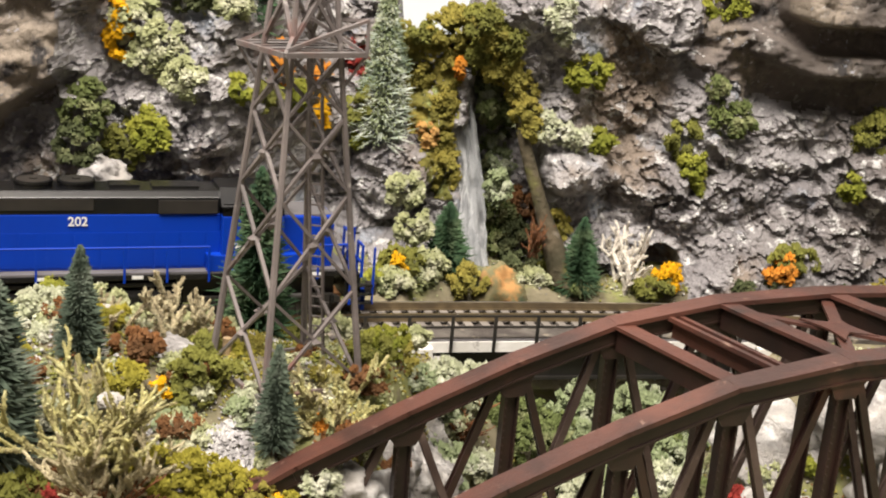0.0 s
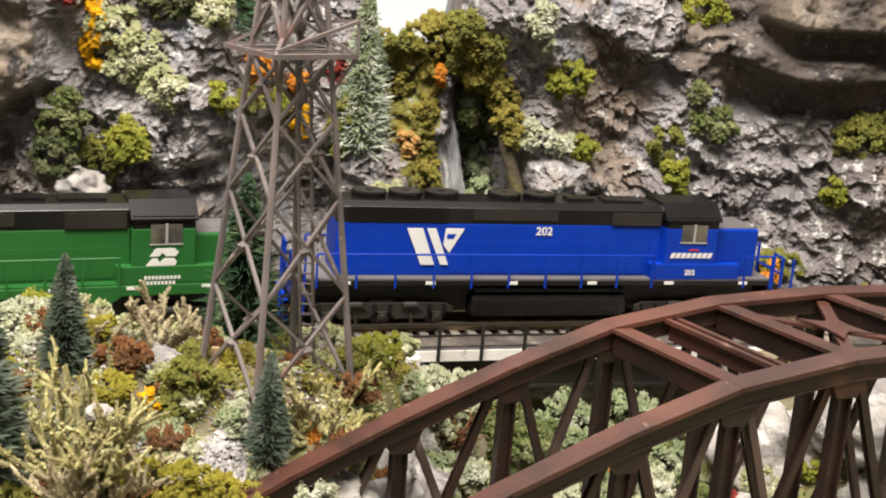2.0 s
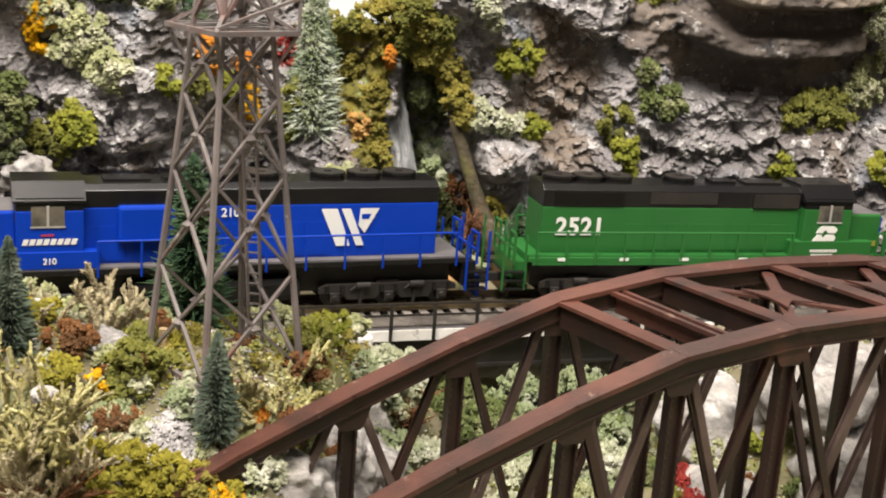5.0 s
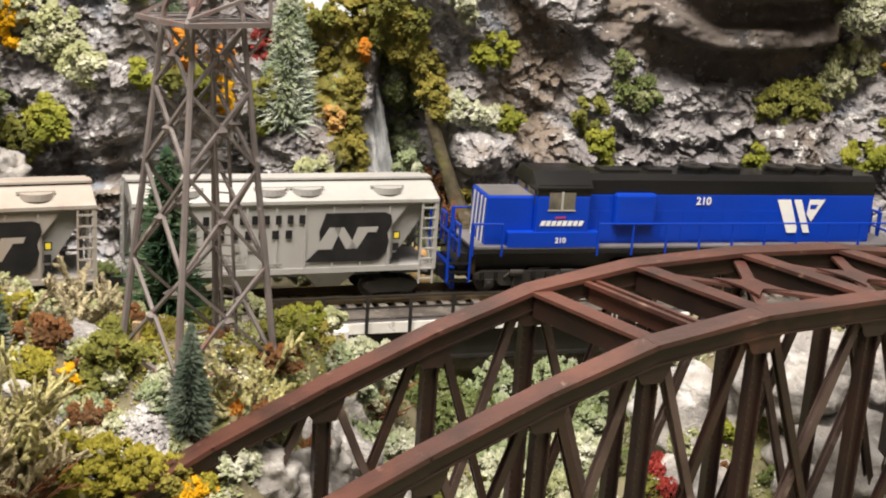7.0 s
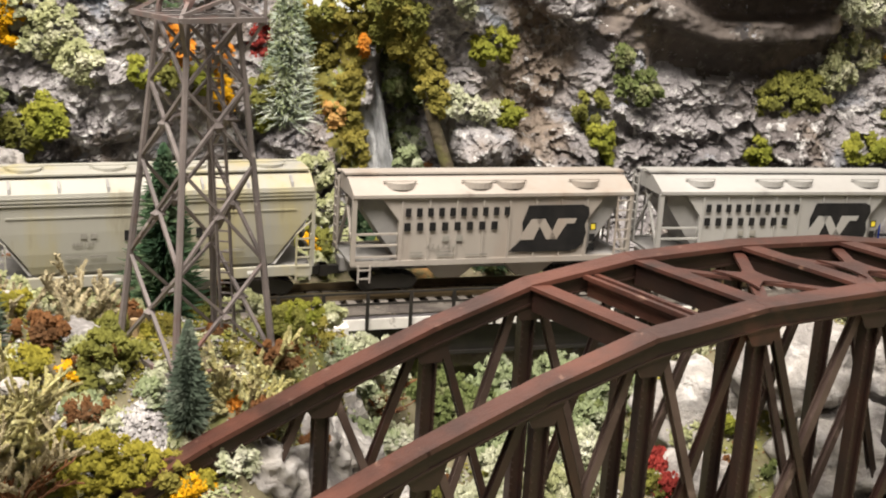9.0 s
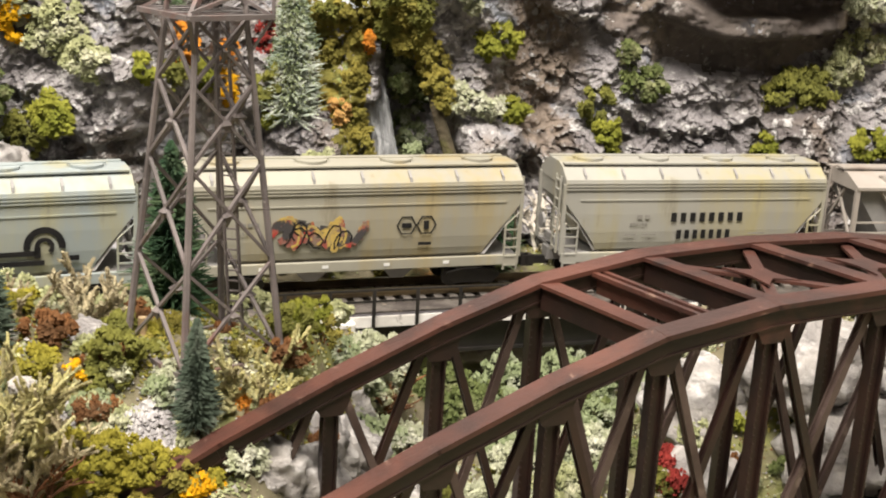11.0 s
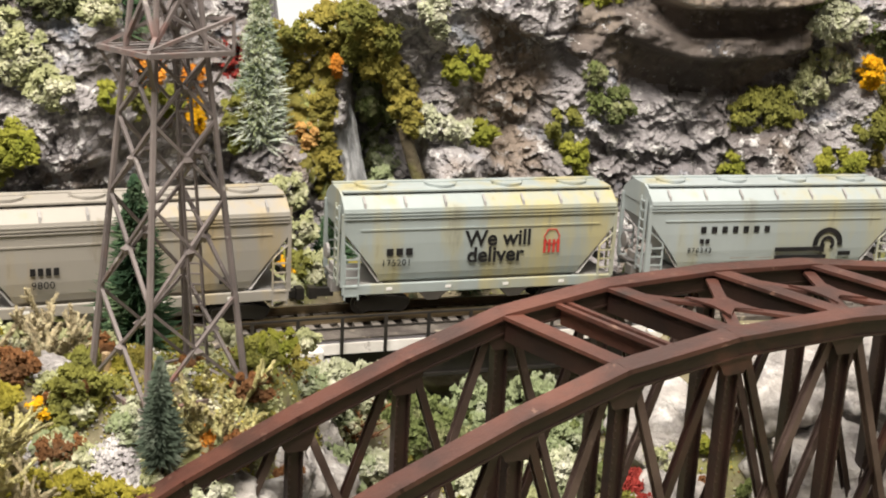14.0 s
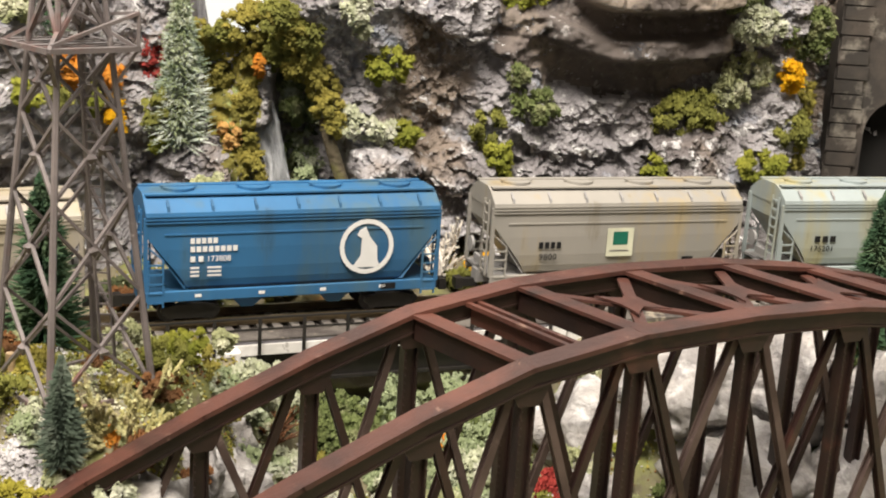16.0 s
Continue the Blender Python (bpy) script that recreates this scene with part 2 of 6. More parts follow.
# ---------------------------------------------------------------- geometry
class G:
    """A plain builder of vertices and faces, in centimetres."""

    def __init__(self):
        self.v, self.f = [], []

    def add(self, vs, fs):
        k = len(self.v)
        self.v += [tuple(p) for p in vs]
        self.f += [tuple(i + k for i in f) for f in fs]
        return self

    def box(self, x0, x1, y0, y1, z0, z1):
        vs = [(x, y, z) for x in (x0, x1) for y in (y0, y1) for z in (z0, z1)]
        return self.add(vs, [(0, 1, 3, 2), (4, 6, 7, 5), (0, 4, 5, 1), (2, 3, 7, 6), (0, 2, 6, 4), (1, 5, 7, 3)])

    def prism(self, poly, y0, y1):
        """A polygon in x and z, drawn out from y0 to y1."""
        n = len(poly)
        vs = [(x, y0, z) for x, z in poly] + [(x, y1, z) for x, z in poly]
        return self.add(vs, [tuple(range(n)), tuple(range(2 * n - 1, n - 1, -1))] + [((i + 1) % n, i, n + i, n + (i + 1) % n) for i in range(n)])

    def tube(self, p, q, r0, r1=None, n=8):
        p, q = Vector(p), Vector(q)
        r1 = r0 if r1 is None else r1
        d = (q - p).normalized()
        a = d.cross((0, 0, 1) if abs(d.z) < 0.9 else (1, 0, 0)).normalized()
        b = d.cross(a)
        vs = []
        for c, r in ((p, r0), (q, r1)):
            vs += [c + (a * math.cos(k * math.tau / n) + b * math.sin(k * math.tau / n)) * r for k in range(n)]
        return self.add(vs, [(i, (i + 1) % n, n + (i + 1) % n, n + i) for i in range(n)] + [tuple(range(n - 1, -1, -1)), tuple(range(n, 2 * n))])

    def beam(self, p, q, w, h, side=None):
        """A bar from p to q, w across (along side, or level), h deep."""
        p, q = Vector(p), Vector(q)
        d = (q - p).normalized()
        a = Vector(side).normalized() if side else d.cross((0, 0, 1)).normalized()
        a = (a - d * a.dot(d)).normalized()
        b = a.cross(d)
        vs = [c + a * sa * w / 2 + b * sb * h / 2 for c in (p, q) for sa, sb in ((-1, -1), (1, -1), (1, 1), (-1, 1))]
        return self.add(vs, [(0, 1, 5, 4), (1, 2, 6, 5), (2, 3, 7, 6), (3, 0, 4, 7), (3, 2, 1, 0), (4, 5, 6, 7)])

    def disc(self, c, r, h, n=16, squash=1.0):
        x, y, z = c
        vs = [(x + r * math.cos(k * math.tau / n), y + squash * r * math.sin(k * math.tau / n), zz) for zz in (z, z + h) for k in range(n)]
        return self.add(vs, [(i, (i + 1) % n, n + (i + 1) % n, n + i) for i in range(n)] + [tuple(range(n - 1, -1, -1)), tuple(range(n, 2 * n))])

    def blob(self, c, r, rnd):
        """A small uneven eight-faced lump."""
        k = len(self.v)
        for dx, dy, dz in ((1, 0, 0), (0, 1, 0), (-1, 0, 0), (0, -1, 0), (0, 0, 1), (0, 0, -1)):
            q = r * rnd.uniform(0.7, 1.35)
            self.v.append((c[0] + dx * q + rnd.uniform(-0.3, 0.3) * r, c[1] + dy * q + rnd.uniform(-0.3, 0.3) * r, c[2] + dz * q))
        self.f += [(k + a, k + b, k + d) for a, b, d in ((0, 1, 4), (1, 2, 4), (2, 3, 4), (3, 0, 4), (1, 0, 5), (2, 1, 5), (3, 2, 5), (0, 3, 5))]
        return self

    def crumb(self, c, r, rnd):
        """A tiny four-faced crumb of foam."""
        k = len(self.v)
        for dx, dy, dz in ((0, 0, 1), (0.94, 0, -0.33), (-0.47, 0.82, -0.33), (-0.47, -0.82, -0.33)):
            q = 1.25 * r * rnd.uniform(0.7, 1.4)
            self.v.append((c[0] + dx * q + rnd.uniform(-0.5, 0.5) * r, c[1] + dy * q + rnd.uniform(-0.5, 0.5) * r, c[2] + dz * q + rnd.uniform(-0.5, 0.5) * r))
        self.f += [(k, k + 1, k + 2), (k, k + 2, k + 3), (k, k + 3, k + 1), (k + 1, k + 3, k + 2)]
        return self


def part(name, g, material, parent=None, label="", smooth=False, bevel=0.0, at=None):
    me = bpy.data.meshes.new(name)
    me.from_pydata([(x * U, y * U, z * U) for x, y, z in g.v], [], g.f)
    me.materials.append(material)
    bm = bmesh.new()
    bm.from_mesh(me)
    bmesh.ops.recalc_face_normals(bm, faces=bm.faces)
    bm.to_mesh(me)
    bm.free()
    if smooth:
        for p in me.polygons:
            p.use_smooth = True
    ob = new(name, me)
    if bevel:
        md = ob.modifiers.new("edge", "BEVEL")
        md.width, md.segments, md.limit_method, md.angle_limit = bevel * U, 2, "ANGLE", radians(35)
    if at:
        ob.location = [c * U for c in at]
    if parent:
        ob.parent = parent
    if label:
        tagged(ob, label)
    return ob


def thing(name, label, category, x=0, y=0, z=0, yaw=0.0, group="", kind=""):
    e = new(name)
    e.empty_display_size = 0.01
    e.matrix_basis = pose(x * U, y * U, z * U, 0, 0, yaw)
    return tagged(e, label, category, group, kind)


def text(name, words, height, x, y, z, material, parent, shear=0.0, spacing=1.0, bold=0.0):
    """Words that stand on the plane y, facing the viewer's side, with the left foot at x, z."""
    c = bpy.data.curves.new(name, "FONT")
    c.body, c.size, c.shear, c.space_character, c.offset = words, height * U / 0.69, shear, spacing, bold * U
    c.extrude = 0.004 * U
    tmp = bpy.data.objects.new(name, c)
    scene.collection.objects.link(tmp)
    bpy.context.view_layer.update()
    me = bpy.data.meshes.new_from_object(tmp)
    bpy.data.objects.remove(tmp)
    me.materials.append(material)
    ob = new(name, me)
    ob.parent = parent
    ob.matrix_basis = pose(x * U, y * U, z * U, 90, 0, 0)
    return ob


def bars(name, spans, z0, z1, y, material, parent, lean=0.0):
    """Letter-sized bars: spans of x."""
    g = G()
    for a, b in spans:
        g.prism([(a, z0), (b, z0), (b + lean, z1), (a + lean, z1)], y - 0.006, y)
    return part(name, g, material, parent)


def letters(x0, x1, n, fill=0.7):
    w = (x1 - x0) / n
    return [(x0 + i * w, x0 + (i + fill) * w) for i in range(n)]


def fbm(x, y, z, octaves=5):
    return noise.fractal(Vector((x, y, z)), 0.9, 2.1, octaves)


def smooth01(a):
    a = min(1.0, max(0.0, a))
    return a * a * (3 - 2 * a)


# ---------------------------------------------------------------- the line of the track
SIDE = (31.016, 0.26863, -0.004862, 5.8e-5)  # line of the cars' near sides
X_LO, X_HI = -12.0, 24.0


def side_y(x):
    k = min(max(x, X_LO), X_HI)
    slope = SIDE[1] + 2 * SIDE[2] * k + 3 * SIDE[3] * k * k
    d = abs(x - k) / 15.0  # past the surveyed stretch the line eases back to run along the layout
    return SIDE[0] + SIDE[1] * k + SIDE[2] * k * k + SIDE[3] * k ** 3 + slope * 15.0 * (1 - math.exp(-d)) * (1 if x > k else -1), slope * math.exp(-d)


xs_ = np.arange(-160.0, 170.0, 0.05)
sl_ = np.array([side_y(x)[1] for x in xs_])
arc_ = np.concatenate([[0.0], np.cumsum(np.sqrt(1 + sl_[:-1] ** 2) * 0.05)])
arc_ -= np.interp(0.0, xs_, arc_)


def along(s, off=1.0):
    """Point at arc length s on the line lying off behind the cars' near side, and the heading there."""
    x = float(np.interp(s, arc_, xs_))
    y, m = side_y(x)
    k = math.sqrt(1 + m * m)
    return Vector((x - off * m / k, y + off / k, 0)), math.atan(m)


# ---------------------------------------------------------------- ground, cliff, backdrop
def ground_z(x, y):
    # bank before the track, with its ridge below the tower
    if y < 24.5:
        bank = 1.35 - 0.62 * max(0.0, 23.2 - y) - 0.05 * (24.5 - y)
    else:
        bank = 1.3 - 1.75 * smooth01((y - 25.0) / 3.2)
    bank += 0.5 * smooth01((-3.8 - x) / 2.5) * smooth01((26.5 - y) / 3)
    bank = max(bank, -4.0)
    right = -3.7 + 3.35 * smooth01((y - 26.2 - 0.1 * (x - 10)) / 3.2)
    floor_ = -3.9 + 0.9 * smooth01((y - 27) / 4.5) + 0.16 * abs(x - 4.5)
    edge = -1.3 + 0.22 * (y - 21.5)
    z = bank + (floor_ - bank) * smooth01((x - edge) / 2.0)
    z = z + (right - z) * smooth01((x - 8.2) / 2.6)
    ty, m = side_y(x)
    d = (y - ty) / math.sqrt(1 + m * m)
    bed = smooth01((d + 1.6) / 1.2)
    bridge = smooth01((x + 0.2) / 0.8) * smooth01((9.6 - x) / 1.2)
    behind = smooth01((d - 2.6) / 1.2)
    flat = -0.42 - 2.6 * bridge * (1 - behind) + 0.1 * max(0.0, d - 3)
    z = z + (flat - z) * bed
    n = 0.35 * fbm(0.5 * x, 0.5 * y, 3.1) + 0.12 * fbm(2.0 * x, 2.0 * y, 7.7, 3)
    keep = 1 - 0.92 * smooth01((d + 2.2) / 0.8) * smooth01((3.2 - d) / 0.8) * (1 - bridge)
    return z + n * keep


def axis(lo, hi, near_lo, near_hi, fine, coarse):
    return np.concatenate([np.arange(lo, near_lo, coarse), np.arange(near_lo, near_hi, fine), np.arange(near_hi, hi + 0.1, coarse)])


def sheet(name, us, vs, fn, material, label, category, kind="structure", smooth=True):
    g = G()
    g.v = [fn(u, v) for v in vs for u in us]
    n = len(us)
    g.f = [(j * n + i, j * n + i + 1, (j + 1) * n + i + 1, (j + 1) * n + i) for j in range(len(vs) - 1) for i in range(n - 1)]
    ob = part(name, g, material, smooth=smooth)
    return tagged(ob, label, category, "", kind)


sheet("ground", axis(-150, 160, -11, 22, 0.16, 4.0), axis(4, 60, 17, 40, 0.16, 2.0), lambda x, y: (x, y, ground_z(x, y)), GROUND,
      "model scenery ground of plaster, turf and pale scree", "ground")


def bump_(x, z, cx, cz, rx, rz):
    d = ((x - cx) / rx) ** 2 + ((z - cz) / rz) ** 2
    return max(0.0, 1 - d) ** 0.5 if d < 1 else 0.0


def facets(x, z, freq, seed):
    """Height of broken flat faces: each cell of the pattern has a tilt and an offset of its own."""
    cell = noise.voronoi(Vector((freq * x, 1.25 * freq * z, seed)))[1][0]
    h = [math.sin(cell.x * a + cell.y * b + cell.z * 3.7) * 437.58 for a, b in ((12.9, 78.2), (39.3, 11.1), (73.1, 52.2))]
    h = [v - math.floor(v) - 0.5 for v in h]
    return 0.8 * h[0] + 1.5 * h[1] * (freq * x - cell.x) + (1.5 * h[2] - 0.35) * (1.25 * freq * z - cell.y)


def lip(x):
    """Height of the low edge of the great overhanging mass."""
    return 6.15 + 0.24 * max(0.0, 11.4 - x) ** 1.3 + 0.16 * max(0.0, x - 13.6) ** 1.3


def ravine_x(z):
    """The ravine's right-hand edge, which slants down to the right."""
    return 1.7 + 0.5 * max(0.0, 7.2 - z) if z > 3.5 else 3.55 + 0.3 * (3.5 - z)


def cliff_y(x, z):
    base = 38.3 + 0.12 * (z - 3)
    base -= 4.3 * smooth01((-2.6 - x) / 3.2)             # near shoulder
    base -= 1.0 * smooth01((-8.3 - x) / 0.8)
    base += 1.5 * smooth01((x - 1.15) / 0.5) * smooth01((ravine_x(z) - x) / 0.6) * smooth01((6.6 - z) / 0.8)  # cleft beside the waterfall
    base -= 0.9 * smooth01((x - ravine_x(z) + 0.2) / 0.5) * smooth01((6.2 - x) / 2.0)                       # corner of the main face
    base += 0.5 * smooth01((z - 2.0) / 3) * smooth01((x + 1.6) / 0.8) * smooth01((1.3 - x) / 0.6)
    base += 3.0 * smooth01((x - 17.6) / 1.6)
    base += 0.035 * max(0.0, x - 24) ** 1.5
    # the great overhanging mass in two beds with a dark recess between them
    low = lip(x)
    wide = smooth01((x - 9.3) / 0.7) * smooth01((15.9 - x) / 0.8)
    mass = smooth01((z - low) / 0.3) * wide
    base += 0.5 * wide * smooth01((z - 4.9) / 0.5) * (1 - mass)
    base -= 1.0 * mass
    base += 0.9 * mass * smooth01((z - low - 0.75) / 0.25)
    base -= 1.9 * smooth01((z - low - 1.5) / 0.3) * smooth01((x - 10.2) / 0.6) * wide
    base -= 1.2 * bump_(x, z, 7.0, 7.7, 1.2, 1.15)        # blocks at the top
    base -= 0.9 * bump_(x, z, 4.6, 7.3, 1.5, 1.2)
    base -= 0.7 * bump_(x, z, 2.6, 7.4, 0.8, 0.9)
    base -= 1.0 * bump_(x, z, 4.7, 2.9, 1.5, 0.7)         # ledge boulder
    base -= 0.7 * bump_(x, z, 7.0, 2.7, 1.3, 0.8)
    base += 1.8 * bump_(x, z, 7.5, 0.1, 0.75, 0.75)       # cave
    base -= 1.2 * bump_(x, z, -0.9, 2.2, 1.3, 1.3)        # rock under the snowy spruce
    over = smooth01((z - 4.6 - 0.7 * (x + 10.0)) / 0.5) * smooth01((-9.0 - x) / 0.5)
    base -= 1.2 * over
    base -= 0.8 * bump_(x, z, -6.2, 4.4, 2.0, 1.2)
    base += 0.6 * bump_(x, z, -6.2, 2.5, 2.2, 0.3)
    # roughness at four scales; the overhanging beds are smoother
    q = 1 - 0.7 * max(wide * smooth01((z - 5.0) / 0.4), over)
    n = 0.7 * fbm(0.33 * x, 0.33 * z, 1.7, 3) + 0.16 * q * noise.ridged_multi_fractal(Vector((1.1 * x + 0.5 * z, 1.1 * z, 4.0)), 0.8, 2.1, 4, 1.0, 2.0)
    wx, wz = x + 0.22 * fbm(1.3 * x, 1.3 * z, 3, 3), z + 0.22 * fbm(1.3 * x, 1.3 * z, 13, 3)
    for fr, am in ((0.5, 0.42), (1.3, 0.25), (3.0, 0.10), (6.5, 0.04)):
        n += am * q * facets(wx + 0.35 * wz, wz - 0.2 * wx, fr, 0.5 + fr)
    n += 0.10 * fbm(3.0 * x, 3.0 * z, 9.0, 5) + 0.05 * noise.ridged_multi_fractal(Vector((5.5 * x, 5.5 * z, 2.0)), 0.7, 2.1, 3, 1.0, 2.0)
    toe = 1.4 * smooth01((1.4 - z) / 2.6)
    y = base - n - toe
    ty, m = side_y(x)
    return max(y, ty + 3.1 * math.sqrt(1 + m * m))


def cliff_top(x):
    """The crest: a saddle above the ravine lets the sky through."""
    dip = smooth01((x + 1.7) / 0.7) * smooth01((1.75 - x) / 0.5)
    return 12.0 - (5.5 - 0.12 * fbm(1.7 * x, 2, 2)) * dip


def cliff_point(x, z):
    top = cliff_top(x)
    if z <= top:
        return x, cliff_y(x, z), z
    return x, cliff_y(x, top) + 3.0 * (z - top), top - 0.5 * (z - top)


sheet("cliff", axis(-150, 160, -12.5, 23, 0.056, 4.0), axis(-3, 14, -1.2, 9.4, 0.056, 0.8), cliff_point, ROCK,
      "rugged grey plaster cliff with white highlights and brown washes", "cliff", smooth=False)

# brown washed skin over the overhanging masses
def skin(name, x0, x1, z0, z1, inside, label, material=ROCK_BROWN):
    us, vs = np.arange(x0, x1, 0.07), np.arange(z0, z1, 0.07)
    g, idx = G(), {}
    for j, z in enumerate(vs):
        for i, x in enumerate(us):
            if inside(x, z):
                idx[i, j] = len(g.v)
                g.v.append((x, cliff_y(x, z) - 0.05 - 0.05 * fbm(2 * x, 2 * z, 5), z))
    for i, j in idx:
        q = [(i, j), (i + 1, j), (i + 1, j + 1), (i, j + 1)]
        if all(k in idx for k in q):
            g.f.append(tuple(idx[k] for k in q))
    return tagged(part(name, g, material, smooth=True), label, "rock", "", "structure")


skin("cliff_overhang", 7.2, 16.2, 4.8, 10, lambda x, z: z > 5.25 + 0.3 * max(0.0, 10.8 - x) + 0.35 * max(0.0, x - 13.2) + 0.4 * fbm(x, z, 2) and 7.9 + 0.5 * fbm(z, 2, 1) < x < 15.7 + 0.3 * fbm(z, 4, 1), "smooth brown-grey overhanging rock mass above the cliff")
skin("moss_slope", -1.7, 1.3, 1.6, 6.7, lambda x, z: z < cliff_top(x) - 0.02 and -1.2 + 0.5 * max(0.0, 5.2 - z) + 0.35 * fbm(2 * x, 2 * z, 2) < x < 0.95 + 0.25 * fbm(x, 2 * z, 8), "olive flocked slope beside the waterfall", MOSS_SKIN)
skin("cliff_shoulder", -13, -8.2, 2.4, 10, lambda x, z: z > 4.5 + 0.7 * (x + 10.0) + 0.5 * fbm(x, z, 6) and x < -9.4 + 0.3 * fbm(z, 1, 1), "brown-grey overhanging rock shoulder beside the bushes")

# painted sky wall and the room
tagged(part("backdrop", G().box(-150, 160, 61, 62, -10, 40), SKY), "pale painted sky behind the model cliff", "backdrop", "", "structure")
tagged(part("floor", G().box(-200, 210, -160, 75, -104, -100), CARPET), "dark carpeted room floor", "floor", "", "structure")
tagged(part("ceiling", G().box(-200, 210, -160, 75, 152, 156), PLASTER), "plain pale room ceiling", "ceiling", "", "structure")
tagged(part("wall_north", G().box(-200, 210, 70, 75, -100, 152), PLASTER), "plain pale room wall", "wall", "", "structure")
tagged(part("wall_south", G().box(-200, 210, -165, -160, -100, 152), PLASTER), "plain pale room wall", "wall", "", "structure")
tagged(part("wall_west", G().box(-205, -200, -160, 75, -100, 152), PLASTER), "plain pale room wall", "wall", "", "structure")
tagged(part("wall_east", G().box(210, 215, -160, 75, -100, 152), PLASTER), "plain pale room wall", "wall", "", "structure")
fascia = G().box(-150, 160, 2.5, 4.2, -14, -4.2)
tagged(part("layout_fascia", fascia, BARK), "brown board along the layout's edge", "fascia", "", "structure")


# ---------------------------------------------------------------- waterfall, boulders
def rock_lump(name, label, c, r, material, seed, n=26, rough=1.0):
    """A rounded uneven boulder: c its centre, r its three half-sizes."""
    g = G()
    for j in range(n + 1):
        a = math.pi * j / n
        for i in range(2 * n):
            b = math.tau * i / (2 * n)
            d = Vector((math.sin(a) * math.cos(b), math.sin(a) * math.sin(b), math.cos(a)))
            k = 0.9 + 0.34 * fbm(1.3 * d.x + seed, 1.3 * d.y, 1.3 * d.z, 5) + 0.14 * rough * fbm(5 * d.x, 5 * d.y + seed, 5 * d.z, 4) + 0.35 * rough * noise.voronoi(d * 1.7 + Vector((seed, 0, 0)))[0][0]
            g.v.append((c[0] + r[0] * k * d.x, c[1] + r[1] * k * d.y, c[2] + r[2] * k * d.z))
    for j in range(n):
        for i in range(2 * n):
            k = (i + 1) % (2 * n)
            g.f.append((j * 2 * n + i, j * 2 * n + k, (j + 1) * 2 * n + k, (j + 1) * 2 * n + i))
    return tagged(part(name, g, material, smooth=True), label, "rock")


def ribbon(name, pts, widths, material, label, category):
    """A rough sheet that follows pts, with small folds along it."""
    g = G()
    m, n = 40, 14
    for j in range(m + 1):
        f = j / m * (len(pts) - 1)
        k = min(int(f), len(pts) - 2)
        p = Vector(pts[k]).lerp(Vector(pts[k + 1]), f - k)
        w = widths[k] + (widths[k + 1] - widths[k]) * (f - k)
        for i in range(n + 1):
            u = i / n - 0.5
            w2 = w * (1 + 0.25 * fbm(0.9 * p.z, 3.0 * (u > 0), 2))
            g.v.append((p.x + u * w2, p.y - 0.35 * (0.25 - u * u) - 0.22 * fbm(5 * u + p.x, 0.6 * p.z, 4, 3), p.z))
    g.f = [(j * (n + 1) + i, j * (n + 1) + i + 1, (j + 1) * (n + 1) + i + 1, (j + 1) * (n + 1) + i) for j in range(m) for i in range(n)]
    return tagged(part(name, g, material, smooth=True), label, category)


ribbon("waterfall", [(1.16, 39.2, 5.3), (1.22, 38.9, 4.6), (1.24, 38.5, 3.7), (1.62, 38.2, 2.0), (1.85, 37.3, -0.5)], [0.16, 0.3, 0.75, 0.8, 0.95], WATER_FALL, "frozen-looking white resin waterfall in the ravine", "waterfall")
MOSSY = mat("mossy_rock", (0.30, 0.22, 0.12), (0.10, 0.13, 0.06), 0.85, scale=0.9, bump=0.8, spot=[((0.42, 0.22, 0.08), 0.9, 0.54, 0.64), ((0.06, 0.10, 0.06), 1.2, 0.56, 0.66)])
rock_lump("boulder", "round mossy boulder with orange lichen beside the track", (2.45, 35.7, -0.45), (0.95, 0.6, 0.85), MOSSY, 3.0, 20, 0.2)
for x, y, z, r, seed in ((-1.05, 21.75, -0.4, 0.7, 61), (-0.4, 22.35, -0.95, 0.75, 62), (-0.3, 23.6, -0.5, 0.75, 41), (0.1, 24.4, -1.3, 0.8, 42), (-0.8, 22.7, -1.2, 0.8, 43), (0.5, 25.8, -2.0, 0.8, 44), (0.3, 27.2, -1.4, 0.7, 45), (-0.1, 26.4, -0.6, 0.6, 46), (0.9, 24.4, -2.8, 0.9, 47), (-1.9, 22.0, -1.4, 0.8, 48), (-2.6, 21.0, -0.9, 0.6, 49), (0.35, 28.5, -1.5, 0.6, 50), (1.9, 25.4, -3.3, 0.8, 51)):
    rock_lump("boulder", "cracked pale plaster rock on the gorge's side", (x, y, z), (r, 0.8 * r, 0.9 * r), ROCK_PALE, seed, 22)
rock_lump("boulder", "pale boulder above the track", (-8.4, 33.0, 2.7), (0.65, 0.5, 0.5), ROCK_PALE, 9.0)
for x, y, z, r, seed in ((11.5, 28.6, -0.6, 1.5, 11), (14.2, 28.9, -0.5, 1.6, 12), (9.6, 29.2, -2.0, 1.4, 13), (17.5, 28.4, -0.9, 1.8, 14), (12.6, 27.0, -2.3, 1.5, 15), (16.0, 26.9, -2.6, 1.7, 16), (9.0, 27.4, -3.2, 1.1, 17)):
    rock_lump("boulder", "smooth pale grey plaster boulder in the gorge", (x, y, z), (r, 0.8 * r, 0.8 * r), ROCK_PALE, seed)
